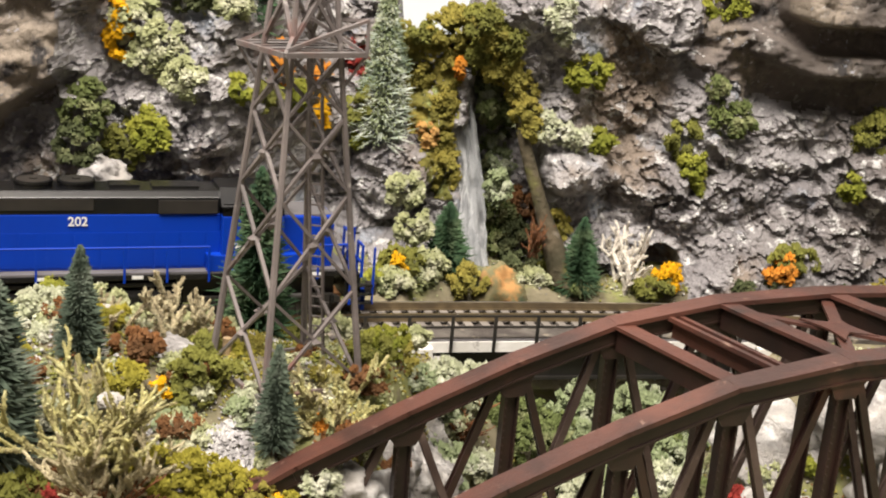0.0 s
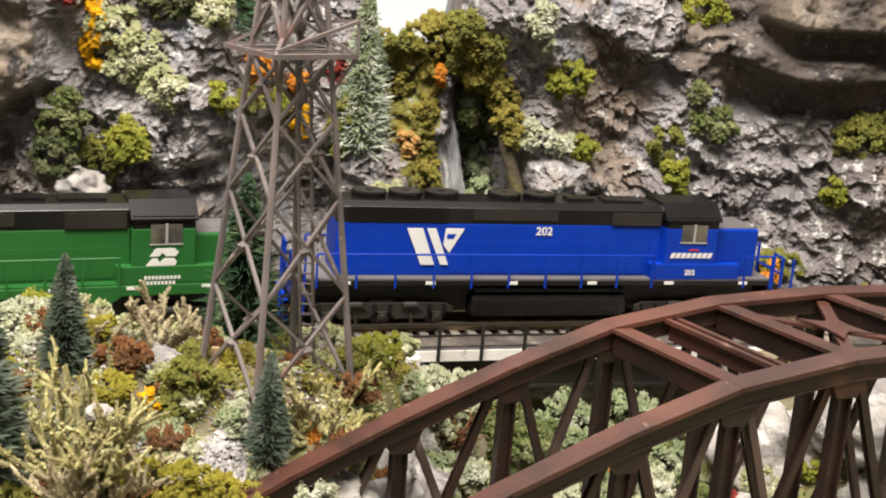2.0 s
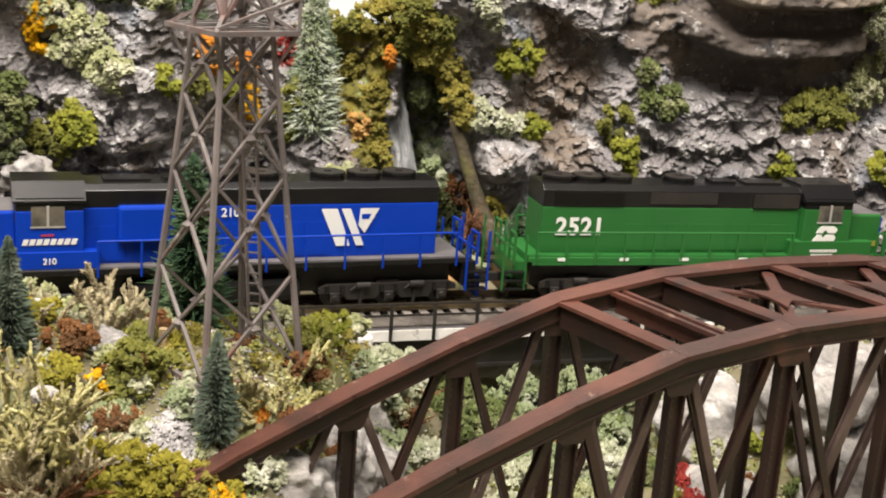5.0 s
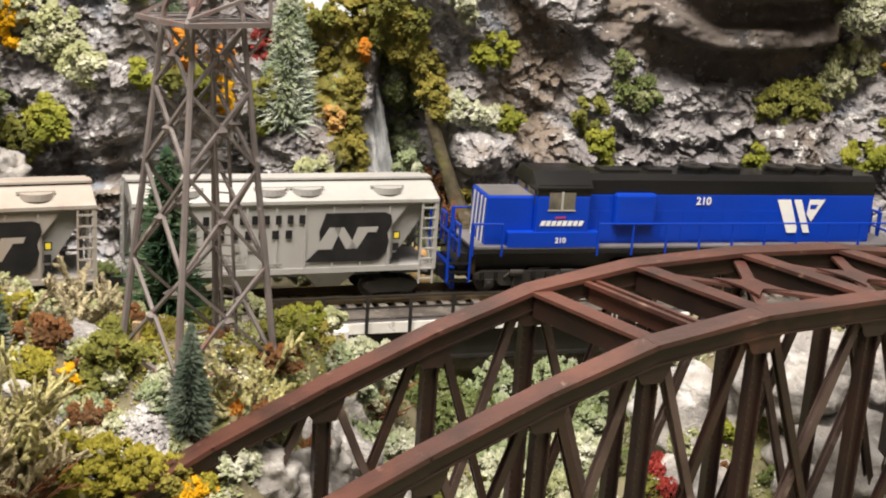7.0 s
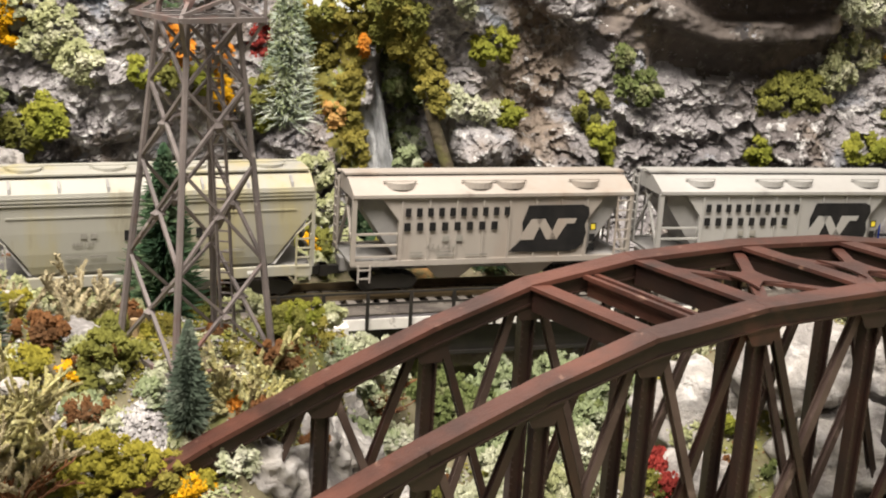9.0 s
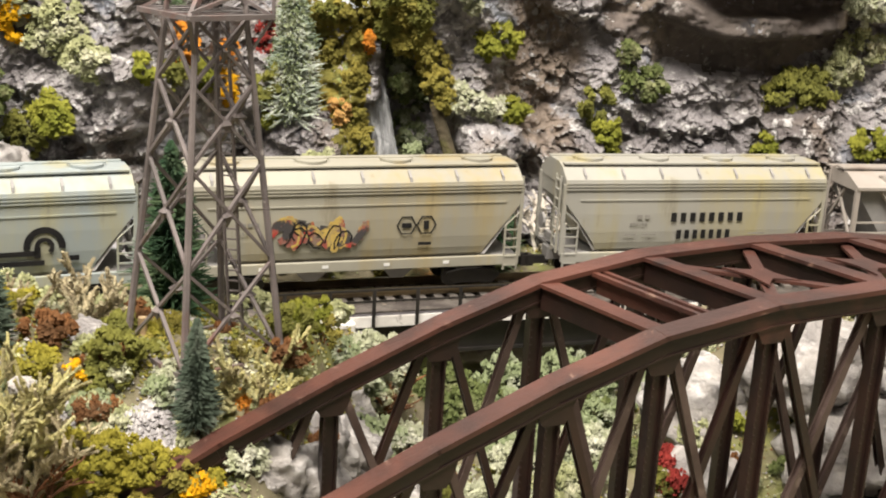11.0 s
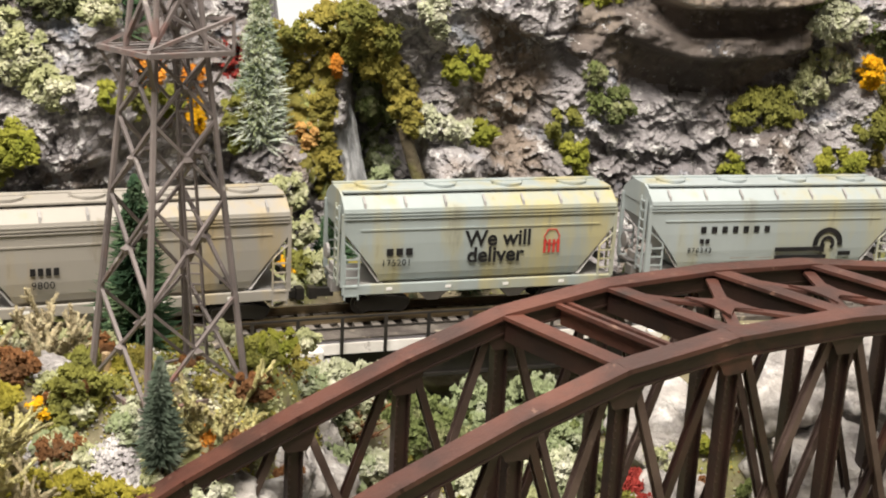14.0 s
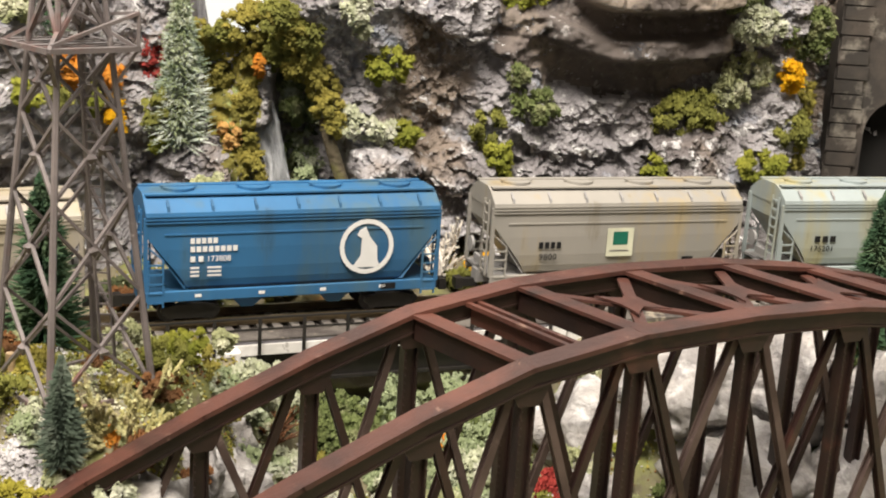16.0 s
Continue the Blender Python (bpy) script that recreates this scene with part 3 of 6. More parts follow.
for x, y, z, r, seed in ((-0.9, 24.6, -1.9, 1.0, 21), (0.2, 25.3, -2.9, 0.9, 22), (-0.2, 29.3, -0.85, 0.7, 23), (-1.6, 22.8, -0.9, 0.9, 24), (1.2, 26.5, -3.2, 0.9, 25), (-5.2, 21.3, 1.35, 0.22, 27), (-5.0, 23.9, 1.3, 0.7, 28), (-6.2, 24.3, 1.6, 0.6, 29)):
    rock_lump("boulder", "chipped pale plaster rock on the bank", (x, y, z), (r, 0.8 * r, 0.7 * r), ROCK_PALE, seed)
LOG = mat("mossy_brown_log", (0.11, 0.085, 0.052), (0.055, 0.048, 0.026), 0.85, scale=0.9, bump=0.9, spot=[((0.13, 0.13, 0.035), 0.5, 0.50, 0.60), ((0.2, 0.17, 0.13), 1.6, 0.58, 0.68)], relief=0.15)
g = G()
for k in range(17):
    f = k / 16
    cx, cy, cz, rr = 2.85 + 1.75 * f ** 1.15, 37.3 - 0.9 * f, 4.3 - 4.6 * f, 0.17 + 0.3 * f ** 2 + 0.02 * math.sin(9 * f)
    g.v += [(cx + rr * math.cos(a), cy + rr * math.sin(a), cz) for a in np.linspace(0, math.tau, 13)[:-1]]
g.f = [(12 * k + i, 12 * k + (i + 1) % 12, 12 * k + 12 + (i + 1) % 12, 12 * k + 12 + i) for k in range(16) for i in range(12)]
tagged(part("fallen_log", g, LOG, smooth=True), "smooth mossy brown log leaning in the ravine", "log")

# stone tunnel portal far along the cliff
tp = thing("tunnel_portal", "dark stone tunnel portal in the cliff", "tunnel", 22.15, 40.2, 1.5, -12)
PORTAL = mat("dark_portal_stone", (0.075, 0.061, 0.05), (0.04, 0.035, 0.03), 0.8, scale=0.8, bump=0.6, spot=[((0.2, 0.18, 0.15), 1.0, 0.58, 0.68)])
HOLE = mat("tunnel_darkness", (0.008, 0.007, 0.006), None, 0.9)
g = G()
arch = [(-1.2, 0.0)] + [(1.2 * math.cos(a), 2.6 + 1.2 * math.sin(a)) for a in np.linspace(math.pi, 0, 13)] + [(1.2, 0.0)]
outer = [(-2.4, 0.0)] + [(-2.4 + 4.8 * i / 12, 8.6 if 0 < i < 12 else 8.4) for i in range(13)] + [(2.4, 0.0)]
for i in range(len(arch) - 1):
    g.prism([arch[i], arch[i + 1], outer[i + 1], outer[i]], -0.5, 0.5)
part("wall", g, PORTAL, tp)
# no hollow here: a black plate paints the darkness inside the arch
part("bore", G().prism(arch, 0.3, 0.45), HOLE, tp, "flat black plate for the dark of the tunnel bore")
for k in range(17):
    for sgn in (-1, 1):
        part("stone", G().box(sgn * 1.85 - 0.55 + 0.06 * (k % 2), sgn * 1.85 + 0.5 - 0.06 * (k % 3), -0.62, -0.5, 0.05 + 0.48 * k, 0.48 + 0.48 * k), PORTAL, tp)


# ---------------------------------------------------------------- track and its bridge
def strip(name, s0, s1, off0, off1, z0, z1, material, parent=None, step=0.5, label=""):
    g = G()
    ss = np.linspace(s0, s1, max(2, int((s1 - s0) / step) + 1))
    for s in ss:
        for off, z in ((off0, z0), (off1, z0), (off1, z1), (off0, z1)):
            p, _ = along(s, off)
            g.v.append((p.x, p.y, z))
    n = len(ss)
    for i in range(n - 1):
        for k in range(4):
            g.f.append((4 * i + k, 4 * i + (k + 1) % 4, 4 * i + 4 + (k + 1) % 4, 4 * i + 4 + k))
    g.f += [(0, 1, 2, 3), (4 * n - 1, 4 * n - 2, 4 * n - 3, 4 * n - 4)]
    return part(name, g, material, parent, label)


track = thing("railway_track", "single model railway track with brassy rails and grey ties", "track", kind="structure")
strip("track_bed", -125, 125, -0.45, 2.45, -0.50, -0.30, BALLAST, track)
for o in (0.53, 1.43):
    strip("rail", -125, 125, o, o + 0.07, -0.2, 0.0, RAIL, track, 0.4, "brassy steel rail")
    strip("rail_foot", -125, 125, o - 0.05, o + 0.12, -0.2, -0.165, RAIL, track, 0.4)
TIE_G = G().box(-0.11, 0.11, -0.85, 0.85, -0.32, -0.2)
tie0, far_ties = None, G()
for k in range(-280, 281):
    s = 0.43 * k
    p, a = along(s)
    if -10 < s < 23:
        if tie0 is None:
            tie0 = part("tie", TIE_G, TIE, track)
            ob = tie0
        else:
            ob = new("tie", tie0.data)
            ob.parent = track
        ob.matrix_basis = pose(p.x * U, p.y * U, 0, 0, 0, math.degrees(a) + 1.2 * math.sin(9.1 * k))
    else:
        m = Matrix.Translation(p) @ Matrix.Rotation(a, 4, "Z")
        far_ties.add([m @ Vector(v) for v in TIE_G.v], TIE_G.f)
tagged(part("far_ties", far_ties, TIE, track), kind="stuff")

span = thing("girder_bridge", "black plate-girder track bridge with white concrete walkway edge", "bridge", kind="structure")
strip("walkway", -2.6, 10.6, -0.64, -0.49, -0.64, -0.36, CONCRETE, span, 0.3, "chipped white walkway edge")
strip("walkway_slab", -2.6, 10.6, -0.60, -0.2, -0.52, -0.34, WALK, span, 0.3)
strip("girder", 0.4, 9.6, -0.35, -0.2, -1.42, -0.53, BLACK_DULL, span, 0.5)
strip("girder", 0.4, 9.6, 2.2, 2.35, -1.42, -0.53, BLACK_DULL, span, 0.5)
strip("girder_flange", 0.4, 9.6, -0.45, -0.1, -1.5, -1.42, BLACK_DULL, span, 0.5)
strip("girder_deck", 0.4, 9.6, -0.3, 2.3, -0.6, -0.5, BLACK_DULL, span, 0.5)
for s in np.arange(-2.45, 10.4, 1.15):
    p, a = along(s, -0.66)
    part("railing_post", G().box(p.x - 0.045, p.x + 0.045, p.y - 0.03, p.y + 0.03, -0.62, 0.36), BLACK_DULL, span)
strip("handrail", -2.5, 10.4, -0.685, -0.635, 0.32, 0.37, BLACK_DULL, span, 0.4)
strip("handrail", -2.5, 10.4, -0.685, -0.635, 0.03, 0.075, BLACK_DULL, span, 0.4)
for s, nm in ((0.28, 1), (9.75, 2)):
    p, a = along(s, -0.75)
    ab = thing("abutment", "white painted bridge abutment block", "abutment", p.x, p.y, 0, math.degrees(a), kind="structure")
    part("block", G().box(-0.2, 0.2, -0.15, 0.6, -1.05, -0.42), CONCRETE, ab, bevel=0.05)
    part("pier", G().box(-0.7, 0.55, 0.0, 3.2, -3.6, -0.75), ROCK_PALE, ab, bevel=0.08)


# ---------------------------------------------------------------- the rusty truss bridge
TOWER_RUST = mat("worn_grey_brown_steel", (0.10, 0.07, 0.06), (0.055, 0.036, 0.031), 0.45, scale=0.8, bump=0.25, spot=[((0.2, 0.15, 0.13), 1.4, 0.60, 0.70)])
B_YAW = math.radians(17.6)
B_O = Vector((3.93, 23.19, 0))
B_D, B_N = Vector((math.cos(B_YAW), math.sin(B_YAW), 0)), Vector((math.sin(B_YAW), -math.cos(B_YAW), 0))
NODES = [(-10.2, -1.75), (-8.25, -0.62), (-6.15, 0.55), (-4.1, 1.52), (-2.05, 2.40), (-0.08, 3.10), (2.11, 3.49), (4.55, 3.64), (6.97, 3.62),
         (9.30, 3.38), (11.6, 2.95), (13.6, 2.3), (15.6, 1.42), (17.7, 0.45), (19.8, -0.72), (21.7, -1.75)]
SKEW, B_W, B_DECK = 0.72, 3.23, -3.0


def b_at(u, off, z):
    return B_O + B_D * u + B_N * (off + 0.18) + Vector((0, 0, z))


truss = thing("truss_bridge", "rusty brown steel arched truss bridge with riveted members", "bridge")
for off, sk in ((0.0, 0.0), (B_W, SKEW)):
    for (u0, z0), (u1, z1) in zip(NODES[:-1], NODES[1:]):
        p, q = b_at(u0 + sk, off, z0 - 0.05), b_at(u1 + sk, off, z1 - 0.05)
        e = (q - p).normalized() * 0.03
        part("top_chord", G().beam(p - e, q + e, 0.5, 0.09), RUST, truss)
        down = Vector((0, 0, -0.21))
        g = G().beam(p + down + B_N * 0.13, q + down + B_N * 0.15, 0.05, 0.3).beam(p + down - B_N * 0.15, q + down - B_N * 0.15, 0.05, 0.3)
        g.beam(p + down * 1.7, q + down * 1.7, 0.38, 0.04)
        part("chord_web", g, RUST_SHADED, truss)
    part("bottom_chord", G().beam(b_at(NODES[0][0] + sk - 0.5, off, B_DECK), b_at(NODES[-1][0] + sk + 0.5, off, B_DECK), 0.4, 0.5), RUST_SHADED, truss)
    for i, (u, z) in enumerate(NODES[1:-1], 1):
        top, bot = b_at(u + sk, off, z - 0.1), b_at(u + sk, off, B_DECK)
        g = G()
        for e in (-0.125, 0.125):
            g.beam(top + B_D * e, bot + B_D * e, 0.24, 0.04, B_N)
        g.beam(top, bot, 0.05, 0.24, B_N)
        part("post", g, RUST_SHADED, truss)
        riv = G()
        for k in range(int((top - bot).length / 0.15)):
            for e in (-0.125, 0.125):
                c = top.lerp(bot, (k + 3) * 0.15 / (top - bot).length) + B_N * 0.122 + B_D * e
                if c.z > bot.z:
                    riv.disc((c.x, c.y, c.z), 0.02, 0.032, 6)
        part("riveted_seam", riv, RUST_SHADED, truss)
        gus = G()
        nu, nz = [a for a, _ in NODES], [b for _, b in NODES]
        for e in (-0.15, 0.12):
            zl, zr = float(np.interp(u - 0.42, nu, nz)), float(np.interp(u + 0.42, nu, nz))
            a = [b_at(u + sk - 0.42, off + e, zl - 0.36), b_at(u + sk - 0.3, off + e, z - 0.56), b_at(u + sk - 0.2, off + e, z - 0.74), b_at(u + sk + 0.2, off + e, z - 0.74), b_at(u + sk + 0.3, off + e, z - 0.56), b_at(u + sk + 0.42, off + e, zr - 0.36), b_at(u + sk, off + e, z - 0.2)]
            gus.add(a + [v + B_N * 0.03 for v in a], [tuple(range(7)), tuple(range(13, 6, -1))] + [(k, (k + 1) % 7, 7 + (k + 1) % 7, 7 + k) for k in range(7)])
        part("gusset_plate", gus, RUST_SHADED, truss)
        for j in (i - 1, i + 1):
            if 1 <= j <= len(NODES) - 2:
                u2 = NODES[j][0]
                sgn = 1 if j > i else -1
                lift = 0.06 * sgn
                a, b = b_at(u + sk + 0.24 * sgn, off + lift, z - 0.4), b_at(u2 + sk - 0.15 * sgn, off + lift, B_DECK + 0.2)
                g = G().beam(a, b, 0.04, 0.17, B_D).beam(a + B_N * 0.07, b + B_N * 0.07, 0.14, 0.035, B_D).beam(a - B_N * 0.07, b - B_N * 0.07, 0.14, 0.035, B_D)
                part("diagonal", g, TOWER_RUST if i % 2 else RUST_SHADED, truss)
for i, (u, z) in enumerate(NODES):
    if 5 <= i <= 10:
        p, q = b_at(u + 0.1, 0.17, z - 0.07), b_at(u + SKEW + 0.1, B_W - 0.17, z - 0.07)
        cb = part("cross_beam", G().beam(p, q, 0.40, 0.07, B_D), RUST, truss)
        part("beam_web", G().beam(p - Vector((0, 0, 0.26)), q - Vector((0, 0, 0.26)), 0.22, 0.44, B_D), RUST_SHADED, cb)
    if 6 <= i <= 9:
        (u2, z2) = NODES[i + 1]
        a, b = b_at(u + 0.3, 0.2, z - 0.2), b_at(u2 + SKEW - 0.2, B_W - 0.2, z2 - 0.2)
        c, d = b_at(u2 - 0.1, 0.2, z2 - 0.2), b_at(u + SKEW + 0.3, B_W - 0.2, z - 0.2)
        part("lateral_brace", G().beam(a, b, 0.24, 0.06, B_D), RUST, truss)
        part("lateral_brace", G().beam(c, d, 0.24, 0.06, B_D), RUST, truss)
        mid = (a + b + c + d) / 4
        star = []
        for v in (b - mid, d - mid, a - mid, c - mid):
            star.append(Vector((v.x, v.y, 0)).normalized())
        star.sort(key=lambda v: math.atan2(v.y, v.x))
        ring_ = []
        for s0, s1 in zip(star, star[1:] + star[:1]):
            ring_ += [s0 * 0.75, s0 * 0.4 + (s0 + s1).normalized() * 0.12, (s0 + s1).normalized() * 0.3, s1 * 0.4 + (s0 + s1).normalized() * 0.12]
        pts = [Vector((mid.x, mid.y, mid.z + zz)) + v for zz in (0.035, 0.075) for v in ring_]
        n_ = len(ring_)
        part("brace_plate", G().add(pts, [tuple(range(n_)), tuple(range(2 * n_ - 1, n_ - 1, -1))] + [(k, (k + 1) % n_, n_ + (k + 1) % n_, n_ + k) for k in range(n_)]), RUST, truss)
for u in (1.05, 10.45):
    z = 3.30 if u < 5 else 3.16
    p, q = b_at(u + 0.05, 0.2, z - 0.12), b_at(u + SKEW, B_W - 0.2, z - 0.12)
    part("strut", G().beam(p - B_D * 0.12, q - B_D * 0.12, 0.11, 0.08, B_D).beam(p + B_D * 0.12, q + B_D * 0.12, 0.11, 0.08, B_D).beam(p - Vector((0, 0, 0.2)), q - Vector((0, 0, 0.2)), 0.05, 0.4, B_D), RUST, truss, "light-worn double strut")
for u in np.arange(-10.2, 21.9, 2.06):
    part("floor_beam", G().beam(b_at(u, 0.2, B_DECK), b_at(u + SKEW, B_W - 0.2, B_DECK), 0.2, 0.3, B_D), RUST_SHADED, truss)
for e in (-0.45, 0.45):
    part("bridge_rail", G().beam(b_at(-11, B_W / 2 + e, B_DECK + 0.3), b_at(22.5, B_W / 2 + e, B_DECK + 0.3), 0.08, 0.2), RAIL, truss)
for sx in (-10.9, 22.4):
    p = b_at(sx, B_W / 2, 0)
    pier = thing("bridge_pier", "pale plaster pier under the truss bridge", "pier", p.x, p.y, 0, 17.6, kind="structure")
    part("shaft", G().box(-0.9, 0.9, -2.2, 2.2, -6.5, B_DECK - 0.26), ROCK_PALE, pier, bevel=0.1)


# ---------------------------------------------------------------- the lattice tower
tower = thing("lattice_tower", "weathered grey steel lattice tower with rust streaks", "tower", -2.36, 23.6, 1.25, -8)
def tw(k, z, r=None):
    r = r or 1.50 - (1.50 - 0.73) * (z / 6.4)
    a = math.pi / 2 * k
    return Vector((r * math.cos(a), r * math.sin(a), z))


LV = [0.0, 1.9, 3.75, 5.2, 6.35]
for k in range(4):
    part("leg", G().tube(tw(k, -0.25), tw(k, 9.2), 0.075, 0.05, 6), TOWER, tower)
    for i in range(4):
        a, b = LV[i] + 0.05, LV[i + 1]
        g = G().beam(tw(k, a), tw(k + 1, b), 0.07, 0.055).beam(tw(k + 1, a), tw(k, b), 0.07, 0.055)
        part("cross_brace", g, TOWER, tower)
        m = (tw(k, (a + b) / 2) + tw(k + 1, (a + b) / 2)) / 2
        part("joint_plate", G().blob(m, 0.13, random.Random(k * 9 + i)), TOWER, tower)
    part("base_strut", G().beam(tw(k, 0.0), tw(k + 1, 0.0), 0.09, 0.09), TOWER, tower)
    part("foot", G().tube(tw(k, -0.45), tw(k, -0.1), 0.16, 0.11, 8), TOWER, tower)
    for a, b in ((6.6, 7.9), (7.9, 9.1)):
        part("cross_brace", G().beam(tw(k, a), tw(k + 1, b), 0.08, 0.06).beam(tw(k + 1, a), tw(k, b), 0.08, 0.06), TOWER, tower)
    p, q = tw(k, 6.42, 1.22), tw(k + 1, 6.42, 1.22)
    part("platform_edge", G().beam(p, q, 0.08, 0.09), TOWER, tower)
    part("platform_arm", G().beam(tw(k, 5.75), p, 0.07, 0.05), TOWER, tower)
    part("outrigger", G().beam(p, tw(k + 2, 7.4), 0.07, 0.06), TOWER, tower)
top = tw(0, 7.05, 1.22)
part("corner_stay", G().beam(tw(0, 6.42, 1.22), top, 0.06, 0.06, (1, 0, 0)), TOWER, tower)
part("corner_stay", G().beam(top, tw(3, 6.5, 1.1), 0.07, 0.06), TOWER, tower)
part("corner_stay", G().beam(top, tw(1, 6.9), 0.06, 0.06), TOWER, tower)
g = G()
for k in range(5):
    f = (k + 0.5) / 5
    g.beam(tw(0, 6.43, 1.2).lerp(tw(1, 6.43, 1.2), f), tw(3, 6.43, 1.2).lerp(tw(2, 6.43, 1.2), f), 0.09 if k % 2 else 0.2, 0.03)
part("platform_floor", g, TOWER, tower)
g = G()
for e in (-0.13, 0.13):
    g.beam((0.42 + e, 0.95, 0.0), (0.12 + e, 0.55, 6.4), 0.05, 0.05)
for k in range(30):
    f = k / 30
    g.beam((0.29 - 0.3 * f, 0.95 - 0.4 * f, 6.4 * f + 0.1), (0.55 - 0.3 * f, 0.95 - 0.4 * f, 6.4 * f + 0.1), 0.03, 0.03)
part("ladder", g, TOWER, tower)

# ---------------------------------------------------------------- plants
def foam(label, colour, x, y, z, rx, ry, rz, seed, grain=0.16, second=None, group="foam bushes", cap=2600):
    """A clump of ground foam: many small lumps on and in an uneven ellipsoid."""
    rnd = random.Random(seed)
    e = thing("bush", label, "bush", x, y, z, group=group)
    sets = [(colour, G())] + ([(second, G())] if second else [])
    grain *= 0.42
    area = 4 * (rx * ry + rx * rz + ry * rz)
    n = int(min(cap, max(260, 1.5 * area / (grain * grain))))
    lumps = []
    fine = min(1.0, grain / 0.055)
    for _ in range(max(8, int(area * 10 / fine ** 1.5))):
        q = Vector((rnd.gauss(0, 1), rnd.gauss(0, 1) - 0.3, rnd.gauss(0, 1) + 0.15)).normalized()
        k = rnd.uniform(0.7, 0.98) * (1 + 0.3 * fbm(1.6 * q.x + seed, 1.6 * q.y, 1.6 * q.z, 2))
        lumps.append((Vector((q.x * rx * k, q.y * ry * k, q.z * rz * k)), rnd.uniform(0.06, 0.17) * fine, rnd.random() < 0.3))
    for p0, lr, sec in lumps:
        sets[1 if second and sec else 0][1].blob(p0, 0.85 * lr, rnd)
    for _ in range(n):
        p0, lr, sec = rnd.choice(lumps)
        d = Vector((rnd.gauss(0, 1), rnd.gauss(0, 1), rnd.gauss(0, 1))).normalized() * lr * rnd.uniform(0.6, 1.35)
        p = p0 + d
        g = sets[1 if second and sec else 0][1]
        g.crumb(p, grain * rnd.uniform(0.5, 1.15), rnd)
    for c, g in sets:
        if g.v:
            part("foliage", g, FOAM[c], e)
    return e


def conifer(label, x, y, z, h, r, material, seed, snow=None):
    """A bottle-brush spruce: trunk, then whorls of thin tapering needles that droop a little."""
    rnd = random.Random(seed)
    e = thing("spruce_tree", label, "tree", x, y, z, rnd.uniform(0, 90), "model spruces")
    part("trunk", G().tube((0, 0, -0.2), (0, 0, h), 0.07, 0.015, 6), BARK, e)
    g, dust = G(), G()
    slim = 0.45 if h < 2.6 else 0.72
    n = int(3000 * (h / 4) ** 1.2 / slim ** 1.5)
    for i in range(n):
        f = (i / n) ** 0.85
        a = rnd.uniform(0, math.tau)
        rr = 1.3 * r * (1 - f) ** 0.75 * (0.7 + 0.3 * math.sin(f * 34 + seed) ** 2) * (1 + 0.35 * fbm(2.2 * a, 5 * f, seed, 2)) * rnd.uniform(0.4, 1.1) + 0.05
        b = Vector((0, 0, h * (0.06 + 0.94 * f)))
        d = Vector((math.cos(a), math.sin(a), rnd.uniform(-0.35, 0.55)))
        t = b + d * rr
        s = Vector((-math.sin(a), math.cos(a), 0)) * 0.024 * slim + Vector((0, 0, 0.015 * slim))
        m = b.lerp(t, 0.62)
        w = s * 1.5
        up = Vector((0, 0, 0.045))
        k = len(g.v)
        g.v += [tuple(b - s), tuple(b + s), tuple(m + w), tuple(t), tuple(m - w), tuple(m + up)]
        g.f += [(k, k + 1, k + 5), (k + 1, k + 2, k + 5), (k + 2, k + 3, k + 5), (k + 3, k + 4, k + 5), (k + 4, k, k + 5)]
        if snow:
            for _ in range(2):
                c = b.lerp(t, rnd.uniform(0.45, 1.0))
                dust.crumb(c + Vector((rnd.uniform(-1, 1), rnd.uniform(-1, 1), rnd.uniform(-1, 1))) * 0.05, rnd.uniform(0.02, 0.045), rnd)
    part("needles", g, material, e)
    if snow:
        part("snow_dust", dust, FOAM["mint"], e, "pale flocked dusting on the needles")
    return e


def twig_shrub(label, x, y, z, h, spread, material, seed, stems=14, thick=0.085, name="twig_shrub", levels=2):
    """Stiff branching stems with short side shoots, thick with flock."""
    rnd = random.Random(seed)
    e = thing(name, label, "shrub", x, y, z, group="twig shrubs")

    def grow(g, p, d, ln, r, lev):
        q = p
        for _ in range(3):
            d2 = (d + Vector((rnd.uniform(-1, 1), rnd.uniform(-1, 1), rnd.uniform(-0.5, 0.8))) * 0.22).normalized()
            q2 = q + d2 * ln / 3
            g.tube(q, q2, 0.86 * r, 0.8 * r, 6)
            for _ in range(16 if thick > 0.05 else 3):
                o = Vector((rnd.gauss(0, 1), rnd.gauss(0, 1), rnd.gauss(0, 1))).normalized() * r * rnd.uniform(0.75, 1.15)
                g.crumb(q.lerp(q2, rnd.random()) + o, r * rnd.uniform(0.22, 0.5), rnd)
            if lev > 0:
                for _ in range(1 if rnd.random() < 0.6 else 2):
                    side = (d2 + Vector((rnd.uniform(-1, 1), rnd.uniform(-1, 1), rnd.uniform(-0.2, 0.6))) * 0.85).normalized()
                    grow(g, q2, side, ln * rnd.uniform(0.35, 0.6), r * 0.85, lev - 1)
            q, r, d = q2, r * 0.93, d2

    for _ in range(stems):
        a = rnd.uniform(0, math.tau)
        d = Vector((math.cos(a) * spread, math.sin(a) * spread, 1)).normalized()
        g = G()
        grow(g, Vector((rnd.uniform(-0.2, 0.2), rnd.uniform(-0.2, 0.2), -0.2)), d, h * rnd.uniform(0.6, 1.0), thick, levels)
        part("stem", g, material, e)
    return e


